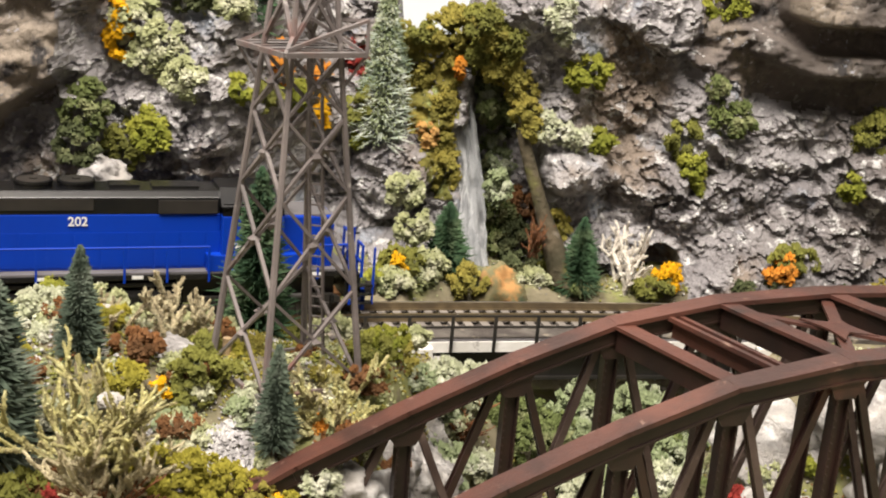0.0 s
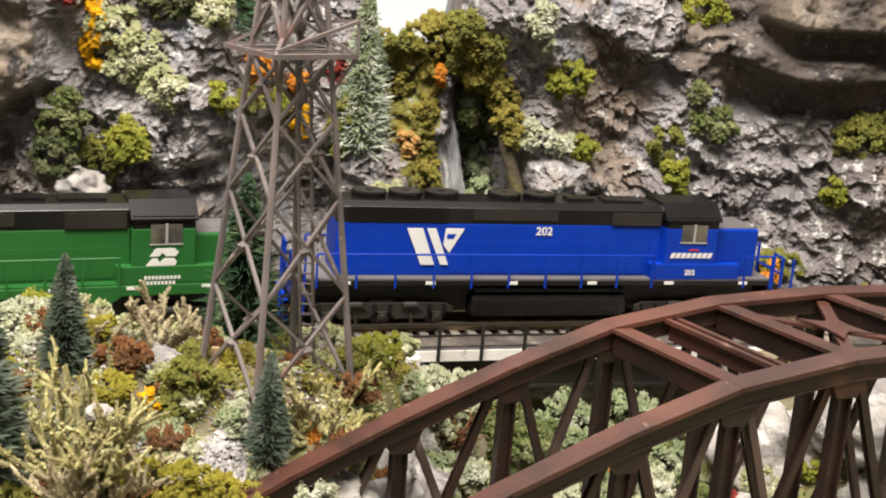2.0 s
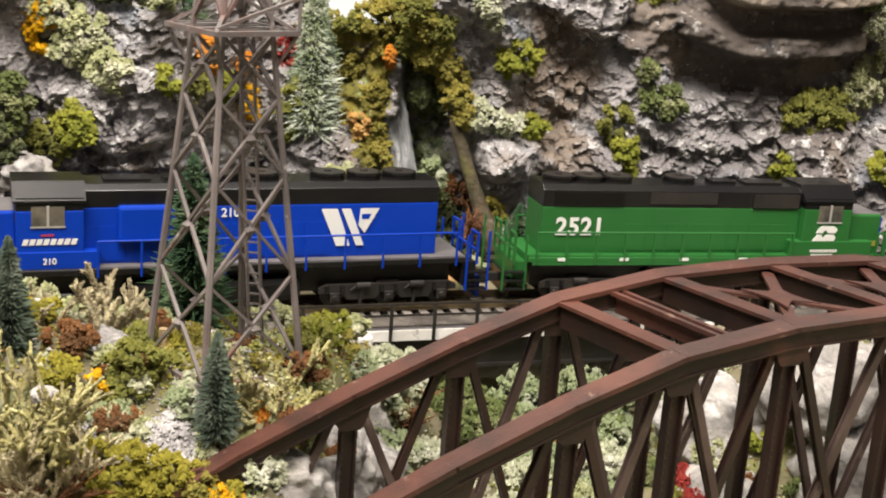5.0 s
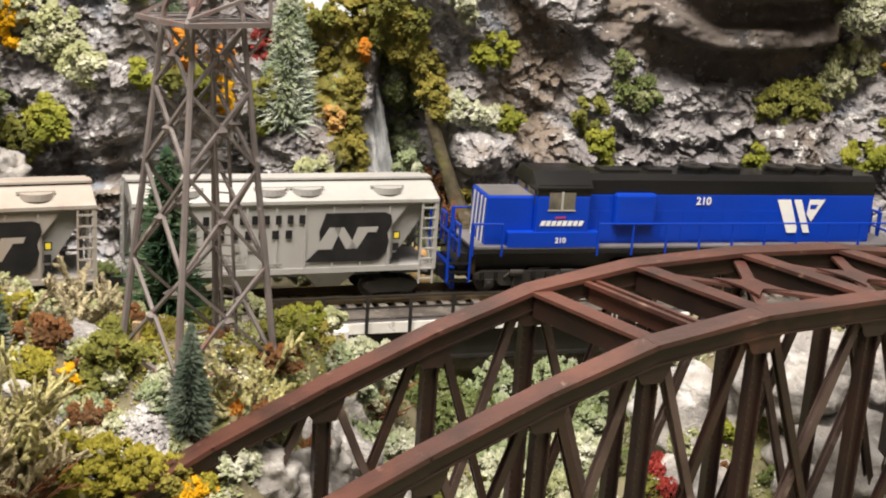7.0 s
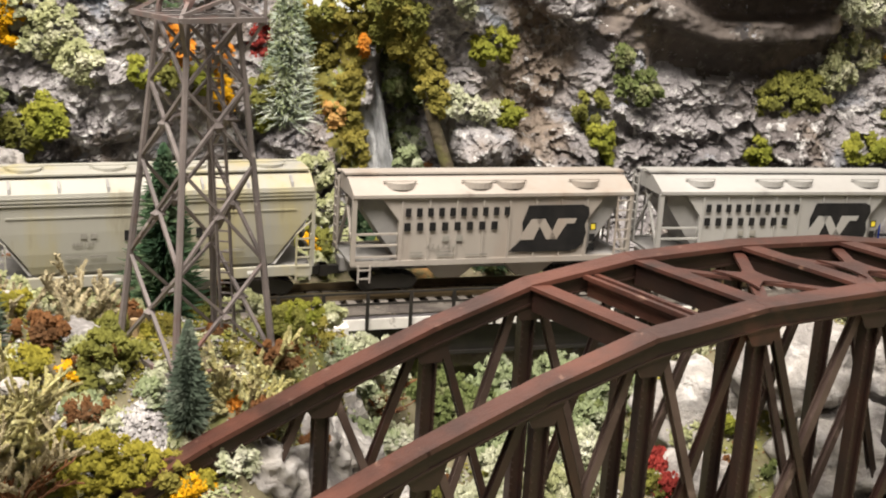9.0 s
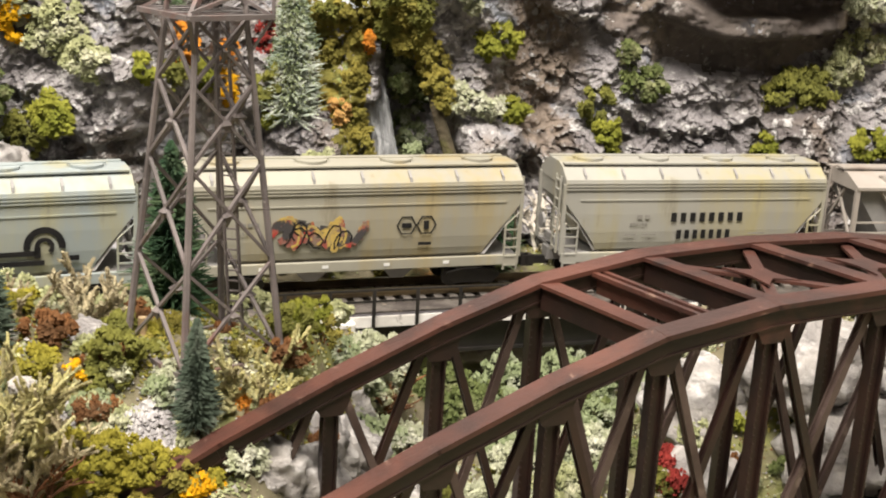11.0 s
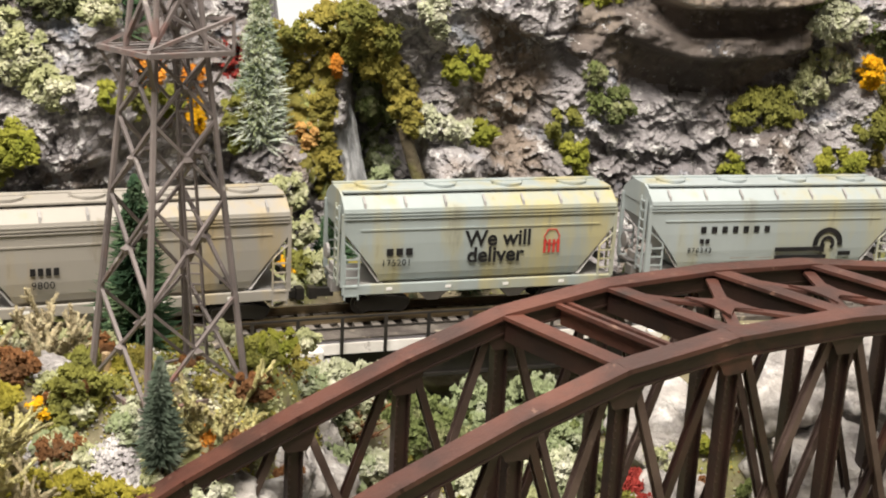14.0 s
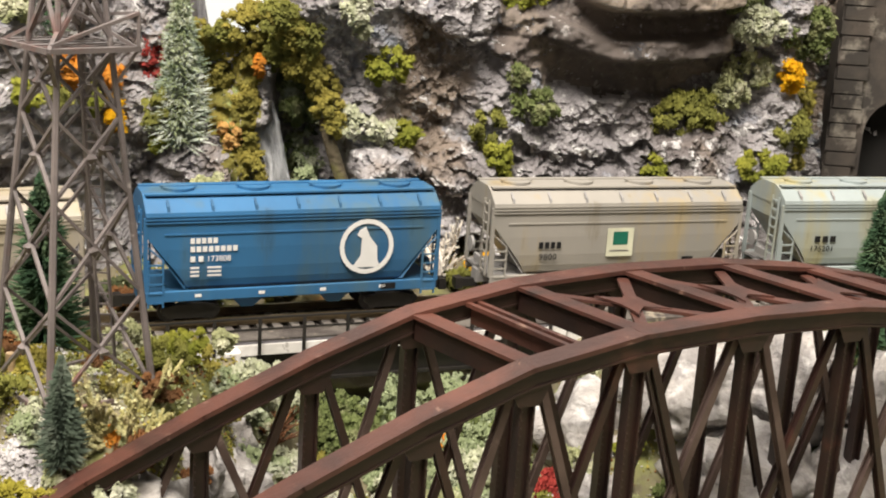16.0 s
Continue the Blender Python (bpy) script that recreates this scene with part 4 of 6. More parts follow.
# bushes set on the cliff: colour, x, z, half-width, half-height
CLIFF_BUSHES = [
    ("lime", 4.65, 5.9, 0.6, 0.5), ("pale", 3.3, 4.35, 0.45, 0.4), ("olive", 14.4, 5.1, 0.6, 0.4), ("sage", 15.7, 5.4, 0.6, 0.5),
    ("lime", 8.75, 8.1, 0.7, 0.55), ("pale", 3.6, 7.4, 0.4, 0.7), ("green", 8.66, 5.75, 0.28, 0.28),
    ("olive", 7.85, 4.1, 0.45, 0.5), ("green", 9.2, 4.75, 0.7, 0.5), ("lime", 8.2, 3.2, 0.45, 0.45), ("lime", 8.3, 2.5, 0.35, 0.3),
    ("olive", 13.8, 4.6, 0.75, 0.5), ("lime", 13.2, 3.1, 0.35, 0.45), ("pale", 3.9, 4.1, 0.5, 0.4), ("lime", 5.2, 3.85, 0.5, 0.25), ("pale", 4.6, 4.0, 0.3, 0.3),
    ("pale", 16.1, 7.5, 0.7, 0.6), ("sage", 16.3, 6.0, 0.9, 0.6), ("green", 18.0, 7.4, 0.9, 0.9), ("gold", 17.4, 6.0, 0.3, 0.5), ("moss", 18.2, 5.2, 0.6, 0.7),
    ("olive", 17.7, 4.25, 0.45, 0.6), ("olive", 14.6, 4.7, 0.7, 0.4), ("lime", 16.6, 3.2, 0.9, 0.4), ("dark", 19.3, 6.6, 0.7, 0.9), ("moss", 17.9, 3.4, 0.4, 0.4), ("green", 15.6, 8.4, 0.6, 0.5),
]
CLIFF_BUSHES_LEFT = [
    ("sage", -7.15, 6.1, 0.75, 0.7), ("sage", -6.35, 5.4, 0.55, 0.5), ("sage", -7.8, 6.7, 0.7, 0.6), ("green", -8.9, 4.4, 0.6, 0.75), ("dark", -9.05, 3.5, 0.5, 0.55),
    ("olive", -8.1, 3.3, 0.7, 0.65), ("lime", -7.1, 3.95, 0.5, 0.5), ("lime", -4.95, 5.2, 0.3, 0.35), ("orange", -4.2, 5.75, 0.35, 0.55), ("sage", -5.6, 7.3, 0.8, 0.5),
    ("lime", -3.7, 4.7, 0.45, 0.4), ("gold", -3.1, 4.15, 0.25, 0.5), ("lime", -1.7, 3.4, 0.5, 0.5), ("olive", -1.8, 4.2, 0.5, 0.6), ("red", -2.05, 5.6, 0.3, 0.75), ("red", -8.9, 7.7, 0.5, 0.3),
    ("gold", -8.25, 6.5, 0.28, 0.9), ("olive", -4.4, 4.9, 0.4, 0.4), ("peach", 0.05, 3.6, 0.3, 0.38), ("dark", -6.4, 7.6, 0.7, 0.5), ("orange", -3.2, 5.2, 0.3, 0.3),
]
RAVINE = [
    # fringe of the olive slope
    ("moss", -0.9, 6.35, 0.5, 0.45), ("olive", -0.3, 6.5, 0.45, 0.3), ("moss", 0.5, 6.65, 0.6, 0.6), ("moss", 0.7, 7.05, 0.4, 0.4), ("moss", -0.2, 5.2, 0.35, 0.5), 
    ("moss", 0.75, 5.6, 0.35, 0.55), ("orange", 0.95, 5.6, 0.09, 0.28), ("moss", 1.25, 6.5, 0.4, 0.5), ("olive", 1.3, 5.9, 0.4, 0.45), ("moss", 1.3, 7.0, 0.4, 0.45), ("moss", 0.6, 4.4, 0.35, 0.55), ("moss", 0.5, 3.3, 0.45, 0.6), ("moss", 0.75, 2.5, 0.45, 0.7), ("sage", -0.4, 2.1, 0.55, 0.5),
    # strip down the edge of the main face
    ("olive", 1.45, 7.2, 0.5, 0.5), ("moss", 1.85, 6.8, 0.5, 0.5), ("sage", 1.55, 5.85, 0.5, 0.4), ("olive", 1.7, 6.3, 0.5, 0.4), ("moss", 2.2, 6.1, 0.5, 0.45), ("moss", 2.5, 5.6, 0.5, 0.45), ("moss", 2.75, 5.1, 0.45, 0.5),
    ("moss", 2.95, 4.6, 0.42, 0.5), ("moss", 3.15, 4.1, 0.35, 0.4), ("olive", 2.3, 6.7, 0.4, 0.5), ("moss", 2.0, 5.6, 0.4, 0.3),
    # shade growth in the cleft
    ("dark", 1.75, 5.0, 0.45, 0.5), ("green", 2.2, 5.1, 0.35, 0.35), ("mint", 1.75, 4.6, 0.4, 0.35), ("green", 2.0, 4.2, 0.3, 0.4), ("green", 2.7, 4.2, 0.35, 0.5), ("green", 1.9, 2.6, 0.35, 0.5), ("mint", 2.35, 3.2, 0.35, 0.3), ("mint", 2.5, 2.6, 0.45, 0.35), ("dark", 2.6, 3.9, 0.4, 0.6), ("dark", 2.3, 1.6, 0.7, 0.6), ("green", 2.5, 1.2, 0.5, 0.5),
    ("rust", 3.2, 1.5, 0.45, 0.5), ("dark", 3.1, 0.4, 0.6, 0.7), ("moss", 4.2, 1.0, 0.4, 0.8), ("olive", 4.4, 0.1, 0.45, 0.6), ("dark", 3.5, -0.3, 0.8, 0.6), ("green", 4.2, -0.5, 0.6, 0.4), ("green", 2.4, 0.4, 0.5, 0.5),
]
WORDS = {"lime": "bright lime-green foam bush", "olive": "olive-green foam bush", "green": "mid-green foam bush", "dark": "dark green foam bush", "sage": "pale sage bush dusted with snow",
         "pale": "white-dusted pale green foam bush", "gold": "golden-yellow autumn foam bush", "orange": "orange autumn foam bush", "peach": "peach-coloured autumn foam bush",
         "red": "deep red autumn foam bush", "moss": "mustard-green mossy foam clump", "mustard": "mustard-yellow green foam bush", "rust": "rusty brown fibre bush", "mint": "dusted mint-green foam bush"}
seed_ = 100
for lst, where in ((CLIFF_BUSHES, "on the grey cliff"), (CLIFF_BUSHES_LEFT, "on the rocky slope"), (RAVINE, "in the waterfall ravine")):
    for c, x, z, rx, rz in lst:
        seed_ += 1
        y = cliff_y(x, z)
        if lst is RAVINE and c in ("moss", "olive") and x > 1.4 and z > 3.5:  # growth hangs on the corner of the main face
            y = min(y, cliff_y(ravine_x(z) + 0.3, z))
        foam(WORDS[c] + " " + where, c, x, y - 0.1, z, 1.1 * rx, 0.42, 1.1 * rz, seed_, 0.13 if c != "moss" else 0.1, cap=2000)

# bushes behind the track
for c, x, y, z, rx, rz in (("sage", 0.0, 35.9, 1.2, 0.55, 0.5), ("olive", -0.35, 35.0, 0.2, 0.8, 0.7), ("sage", 0.4, 35.2, 0.2, 0.55, 0.7), ("mint", 2.4, 37.5, 2.3, 0.42, 0.5), ("gold", -0.45, 34.6, 0.45, 0.15, 0.4), ("lime", -0.9, 34.6, -0.1, 0.5, 0.35),
                           ("orange", 11.1, 36.9, 0.55, 0.5, 0.45), ("olive", 11.5, 37.1, 0.8, 0.7, 0.5), ("gold", 7.6, 36.6, 0.1, 0.4, 0.5), ("olive", 7.2, 36.4, -0.2, 0.6, 0.3), ("green", 4.9, 36.3, -0.3, 0.7, 0.3)):
    seed_ += 1
    foam(WORDS[c] + " behind the track", c, x, y, z, rx, 0.4, rz, seed_, 0.14)
# foreground bank
for c, x, y, rx, rz, up in (("olive", -3.95, 22.8, 0.5, 0.42, 0.55), ("olive", -4.1, 22.7, 0.5, 0.3, 0.15), ("gold", -4.55, 22.6, 0.16, 0.2, 0.25), ("sage", -5.3, 25.6, 0.8, 0.4, 0.2), ("sage", -6.6, 25.4, 0.8, 0.4, 0.2), ("sage", -4.4, 25.7, 0.6, 0.35, 0.25),
                        ("lime", -7.4, 25.3, 0.35, 0.25, 0.3), ("pale", -7.2, 24.3, 0.8, 0.5, 0.1), ("mustard", -3.95, 20.7, 0.8, 0.6, 0.5), ("mustard", -3.2, 20.9, 0.6, 0.45, 0.35), ("moss", -2.55, 21.0, 0.55, 0.4, 0.3), ("moss", -3.5, 20.3, 0.7, 0.4, 0.1), ("olive", -4.6, 20.6, 0.5, 0.4, 0.2), ("mint", -3.1, 20.5, 0.4, 0.3, 0.1),
                        ("olive", -6.5, 20.3, 0.6, 0.35, 0.1), ("rust", -5.9, 20.5, 0.6, 0.4, 0.15), ("red", -6.05, 20.1, 0.14, 0.15, 0.35), ("rust", -5.2, 23.2, 0.5, 0.3, 0.1), ("sage", -3.9, 22.0, 0.55, 0.25, 0.1),
                        ("olive", -0.7, 24.4, 0.5, 0.4, 0.3), ("lime", -0.4, 25.2, 0.45, 0.35, 0.25), ("sage", -1.5, 25.6, 0.5, 0.35, 0.25), ("sage", 0.15, 29.5, 0.35, 0.3, 0.45), ("olive", -0.2, 27.0, 0.6, 0.4, 0.2), ("gold", -2.15, 20.9, 0.4, 0.3, 0.05), ("orange", -1.4, 22.4, 0.3, 0.25, -0.1)):
    seed_ += 1
    foam(WORDS[c] + " on the near bank", c, x, y, ground_z(x, y) + up, rx, 0.8 * rx, rz, seed_, 0.085, cap=4200)
# gorge
for c, x, y, rx, rz, up in (("pale", 1.3, 29.2, 0.85, 0.75, 0.9), ("pale", 0.8, 28.3, 0.7, 0.6, 0.6), ("pale", 1.7, 28.4, 0.7, 0.5, 0.2), ("dark", 3.0, 31.5, 0.9, 0.6, 0.9), ("green", 3.3, 29.8, 0.8, 0.6, 0.7), ("green", 4.2, 30.6, 0.8, 0.5, 0.8), ("dark", 5.2, 31.6, 0.9, 0.6, 0.8),
                        ("pale", 4.9, 28.5, 0.9, 0.6, 0.4), ("pale", 6.3, 28.7, 0.8, 0.6, 0.5), ("sage", 5.6, 27.4, 0.9, 0.5, 0.3), ("pale", 4.0, 27.0, 0.8, 0.5, 0.2), ("green", 6.6, 29.8, 0.6, 0.4, 0.8), ("orange", 5.7, 29.6, 0.3, 0.3, 0.9), ("green", 7.4, 28.6, 0.5, 0.3, 0.5),
                        ("sage", 8.7, 29.6, 0.6, 0.5, 0.6), ("sage", 9.0, 28.2, 0.5, 0.35, 0.4), ("lime", 10.0, 28.0, 0.35, 0.25, 0.4), ("green", 11.0, 27.3, 0.4, 0.25, 0.5), ("olive", 2.4, 26.9, 0.7, 0.4, 0.3), ("red", 8.2, 26.9, 0.4, 0.3, 0.45), ("pale", 2.7, 28.2, 0.6, 0.4, 0.3), ("mint", 0.75, 27.5, 0.6, 0.55, 0.6), ("mint", 1.05, 26.7, 0.7, 0.6, 0.6), ("mint", 4.6, 31.2, 1.0, 0.8, 1.1), ("mint", 5.3, 30.2, 0.9, 0.7, 0.8), ("mint", 6.5, 31.6, 1.0, 0.7, 1.1), ("mint", 5.5, 28.6, 0.9, 0.6, 0.6), ("mint", 6.7, 29.5, 0.9, 0.6, 0.7), ("mint", 6.3, 27.9, 0.8, 0.5, 0.5), ("mint", 4.5, 29.3, 0.8, 0.6, 0.5), ("mint", 7.6, 30.8, 0.9, 0.6, 0.6), ("green", 3.0, 30.9, 0.8, 0.6, 0.8), ("red", 8.2, 27.5, 0.5, 0.45, 0.6),
                        ("green", 15.6, 30.2, 0.9, 0.4, 0.3), ("green", 17.0, 30.1, 0.9, 0.4, 0.3), ("olive", 14.9, 30.6, 0.7, 0.3, 0.4), ("sage", 9.5, 30.9, 0.5, 0.4, 0.5), ("lime", 10.3, 30.9, 0.4, 0.25, 0.3), ("olive", 16.2, 31.0, 1.0, 0.35, 0.4), ("dark", 18.6, 30.6, 0.9, 0.5, 0.3), ("sage", 13.6, 31.6, 0.6, 0.3, 0.35)):
    seed_ += 1
    foam(WORDS[c] + " in the rocky gorge", c, x, y, ground_z(x, y) + up * 0.6, rx, 0.8 * rx, rz, seed_, 0.12)

conifer("tall snow-dusted spruce on the rocks above the track", -1.3, cliff_y(-1.3, 3.4) - 0.15, 3.0, 4.9, 0.85, NEEDLE_SNOW, 1, True)
conifer("dark spruce beside the waterfall", 0.95, 36.0, -0.5, 2.5, 0.75, NEEDLE, 2)
conifer("small dark green spruce behind the track", 4.95, 36.3, -0.6, 2.4, 0.62, NEEDLE, 3)
conifer("dark spruce standing behind the lattice tower", -3.3, 26.1, 0.5, 4.3, 0.85, NEEDLE, 4)
conifer("small blue-green spruce on the near bank", -2.28, 21.6, 0.45, 2.1, 0.36, NEEDLE_BLUE, 5)
conifer("blue-green spruce at the back of the near bank", -6.25, 23.0, 1.2, 2.5, 0.46, NEEDLE_BLUE, 6)
conifer("full dark green spruce at the bank's edge", -7.25, 21.0, -0.1, 3.9, 0.95, NEEDLE_BLUE, 7)
conifer("dark green spruce beside the truss bridge", 16.75, 30.0, -0.4, 4.6, 0.75, NEEDLE, 8)
conifer("dark spruce on the upper slope", -5.0, 35.6, 6.4, 2.6, 0.8, NEEDLE, 9)
twig_shrub("bleached bare white dead tree behind the track", 6.3, 36.5, -0.4, 1.6, 0.5, TWIG_WHITE, 11, 5, 0.07, "dead_tree", 2)
twig_shrub("big stiff yellow-green flocked shrub on the bank", -5.35, 20.7, 0.2, 1.9, 0.75, TWIG, 12, 15, 0.07)
twig_shrub("tan flocked shrub low on the bank", -5.0, 20.2, -0.1, 1.4, 1.0, TWIG_TAN, 13, 14, 0.062)
twig_shrub("yellow-green flocked shrub below the tower", -1.35, 22.5, 0.5, 1.2, 0.7, TWIG, 14, 10, 0.075)
twig_shrub("thin tan shrub at the back of the bank", -4.6, 24.3, 1.3, 1.3, 0.6, TWIG_TAN, 15, 8, 0.075)
twig_shrub("thin tan shrub behind the near spruce", -5.7, 24.2, 1.3, 1.1, 0.8, TWIG_TAN, 16, 7, 0.07)
twig_shrub("rust-brown wiry shrub at the foot of the bank", -4.9, 20.2, -0.2, 0.9, 0.9, TWIG_RUST, 17, 12, 0.035)
twig_shrub("rust-brown wiry shrub beside the waterfall", 3.5, 36.6, 0.6, 1.0, 0.7, TWIG_RUST, 18, 8, 0.035)
twig_shrub("thin dry rusty twigs in the gorge", 1.5, 28.4, -1.9, 0.8, 0.9, TWIG_RUST, 19, 8, 0.03)
part_peg = thing("wooden_peg", "pale wooden peg below the lattice tower", "peg", -3.6, 24.0, 1.0)
part("shaft", G().tube((0, 0, -0.2), (0.02, 0, 0.75), 0.1, 0.09, 8), WOOD_PALE, part_peg)

# low growth along the foot of the cliff
rnd = random.Random(41)
for k in range(34):
    c = rnd.choice(("olive", "dark", "green", "sage", "moss", "rust", "dark"))
    x = rnd.uniform(-9, 5.2) if k < 26 else rnd.uniform(9.5, 17)
    ty, m = side_y(x)
    y, r = ty + rnd.uniform(3.2, 4.4), rnd.uniform(0.3, 0.6)
    foam(WORDS[c].replace("bush", "shrub") + " at the cliff's foot", c, x, y, ground_z(x, y) + 0.4 * r, r, 0.8 * r, 0.8 * r, 700 + k, 0.13, group="foam shrubs", cap=1700)
# small clumps strewn over the bank and the gorge
rnd = random.Random(77)
for k in range(130):
    c = rnd.choice(("sage", "sage", "pale", "olive", "mint", "mint", "rust", "mustard", "moss"))
    x, y = (rnd.uniform(-8.6, 0.4), rnd.uniform(19.8, 28.0)) if k < 104 else (rnd.uniform(0.5, 10.0), rnd.uniform(26.5, 30.8))
    ty, m = side_y(x)
    if y > ty - 1.6 or math.hypot(x + 3.4, y - 21.8) < 0.6:
        continue
    r = rnd.uniform(0.22, 0.5)
    foam(WORDS[c].replace("bush", "tuft") + " on the scenery ground", c, x, y, ground_z(x, y) + 0.35 * r, r, r, 0.6 * r, 900 + k, 0.085, group="foam tufts", cap=1700)

# piles of broken plaster
rnd = random.Random(58)
for cx, cy, rr, hh, n, label in ((-3.3, 21.95, 0.62, 0.42, 900, "heap of broken white and grey plaster on the bank"), (-2.75, 21.55, 0.4, 0.22, 350, "small heap of white plaster crumbs on the bank"), (-4.35, 21.9, 0.45, 0.2, 350, "low heap of grey plaster crumbs below the tower")):
    g = G()
    for _ in range(n):
        a, q = rnd.uniform(0, math.tau), math.sqrt(rnd.random())
        x, y = cx + rr * q * math.cos(a), cy + 0.7 * rr * q * math.sin(a)
        top = hh * (1 - q * q) * (0.6 + 0.6 * fbm(3 * x, 3 * y, 2, 2))
        g.blob((x, y, ground_z(x, y) + max(0.0, top) * rnd.uniform(0.5, 1.0)), rnd.choice((0.025, 0.035, 0.05, 0.075)) * rnd.uniform(0.7, 1.2), rnd)
    tagged(part("scree_heap", g, SCREE), label, "scree", "", "stuff")

# loose scree and turf on the ground, too many to count
for nm, material, count, lo, hi, shift, label in (("scree", SCREE, 5000, 0.012, 0.05, 0, "pale loose plaster scree over the ground"), ("turf", FOAM["sage"], 12000, 0.02, 0.045, 20, "scattered sage-green turf crumbs"),
                                                  ("turf", FOAM["olive"], 9000, 0.02, 0.045, 31, "scattered olive turf crumbs"), ("turf", FOAM["moss"], 6000, 0.02, 0.045, 44, "scattered mustard turf crumbs"),
                                                  ("turf", FOAM["rust"], 2500, 0.015, 0.04, 63, "scattered rusty brown turf crumbs")):
    g = G()
    for _ in range(count):
        while True:
            x, y = (rnd.uniform(-9.5, 1.5), rnd.uniform(19.3, 29.5)) if rnd.random() < 0.6 else (rnd.uniform(-3, 18), rnd.uniform(24, 38))
            ty, m = side_y(x)
            if not -0.9 < y - ty < 3.0 and fbm(0.8 * x, 0.8 * y, shift, 3) > 0.12:
                break
        r = rnd.uniform(lo, hi)
        g.blob((x, y, ground_z(x, y) + rnd.uniform(0.2, 1.8) * r), r, rnd)
    tagged(part(nm, g, material), label, nm, "", "stuff")

# ---------------------------------------------------------------- rolling stock
def wheelset(parent, x, r=0.27):
    for y in (-0.45, 0.45):
        g = G().tube((x, y - 0.05, r), (x, y + 0.05, r), r, r, 16)
        part("wheel", g, BLACK_DULL, parent)
    part("axle", G().tube((x, -0.75, r), (x, 0.75, r), 0.06, 0.06, 8), BLACK_DULL, parent)


def freight_truck(parent, x):
    fr = part("truck", G().box(x - 0.12, x + 0.12, -0.7, 0.7, 0.25, 0.55), BLACK_DULL, parent)
    for y in (-0.72, 0.72):
        g = G().prism([(x - 0.75, 0.33), (x - 0.55, 0.16), (x + 0.55, 0.16), (x + 0.75, 0.33), (x + 0.72, 0.45), (x + 0.3, 0.55), (x - 0.3, 0.55), (x - 0.72, 0.45)], y - 0.06, y + 0.06)
        part("side_frame", g, BLACK_DULL, fr, bevel=0.02)
    for dx in (-0.52, 0.52):
        wheelset(fr, x + dx)


def coupler(parent, x, sgn):
    part("coupler", G().box(min(x, x + 0.6 * sgn), max(x, x + 0.6 * sgn), -0.09, 0.09, 0.4, 0.62).box(min(x + 0.45 * sgn, x + 0.66 * sgn), max(x + 0.45 * sgn, x + 0.66 * sgn), -0.16, 0.16, 0.36, 0.66), BLACK_DULL, parent)


def ladder_parts(parent, x, y, z0, z1, w, material, n=5, name="ladder"):
    g = G()
    for e in (-w / 2, w / 2):
        g.box(x + e - 0.022, x + e + 0.022, y - 0.025, y + 0.025, z0, z1)
    for k in range(n):
        z = z0 + (z1 - z0) * (k + 0.5) / n
        g.box(x - w / 2, x + w / 2, y - 0.035, y - 0.005, z - 0.02, z + 0.02)
    return part(name, g, material, parent)


def end_ladder(parent, x, y, z0, z1, w, material, n=8):
    g = G()
    for e in (-w / 2, w / 2):
        g.box(x - 0.025, x + 0.025, y + e - 0.022, y + e + 0.022, z0, z1)
    for k in range(n):
        z = z0 + (z1 - z0) * (k + 0.5) / n
        g.box(x - 0.02, x + 0.02, y - w / 2, y + w / 2, z - 0.02, z + 0.02)
    return part("end_ladder", g, material, parent)


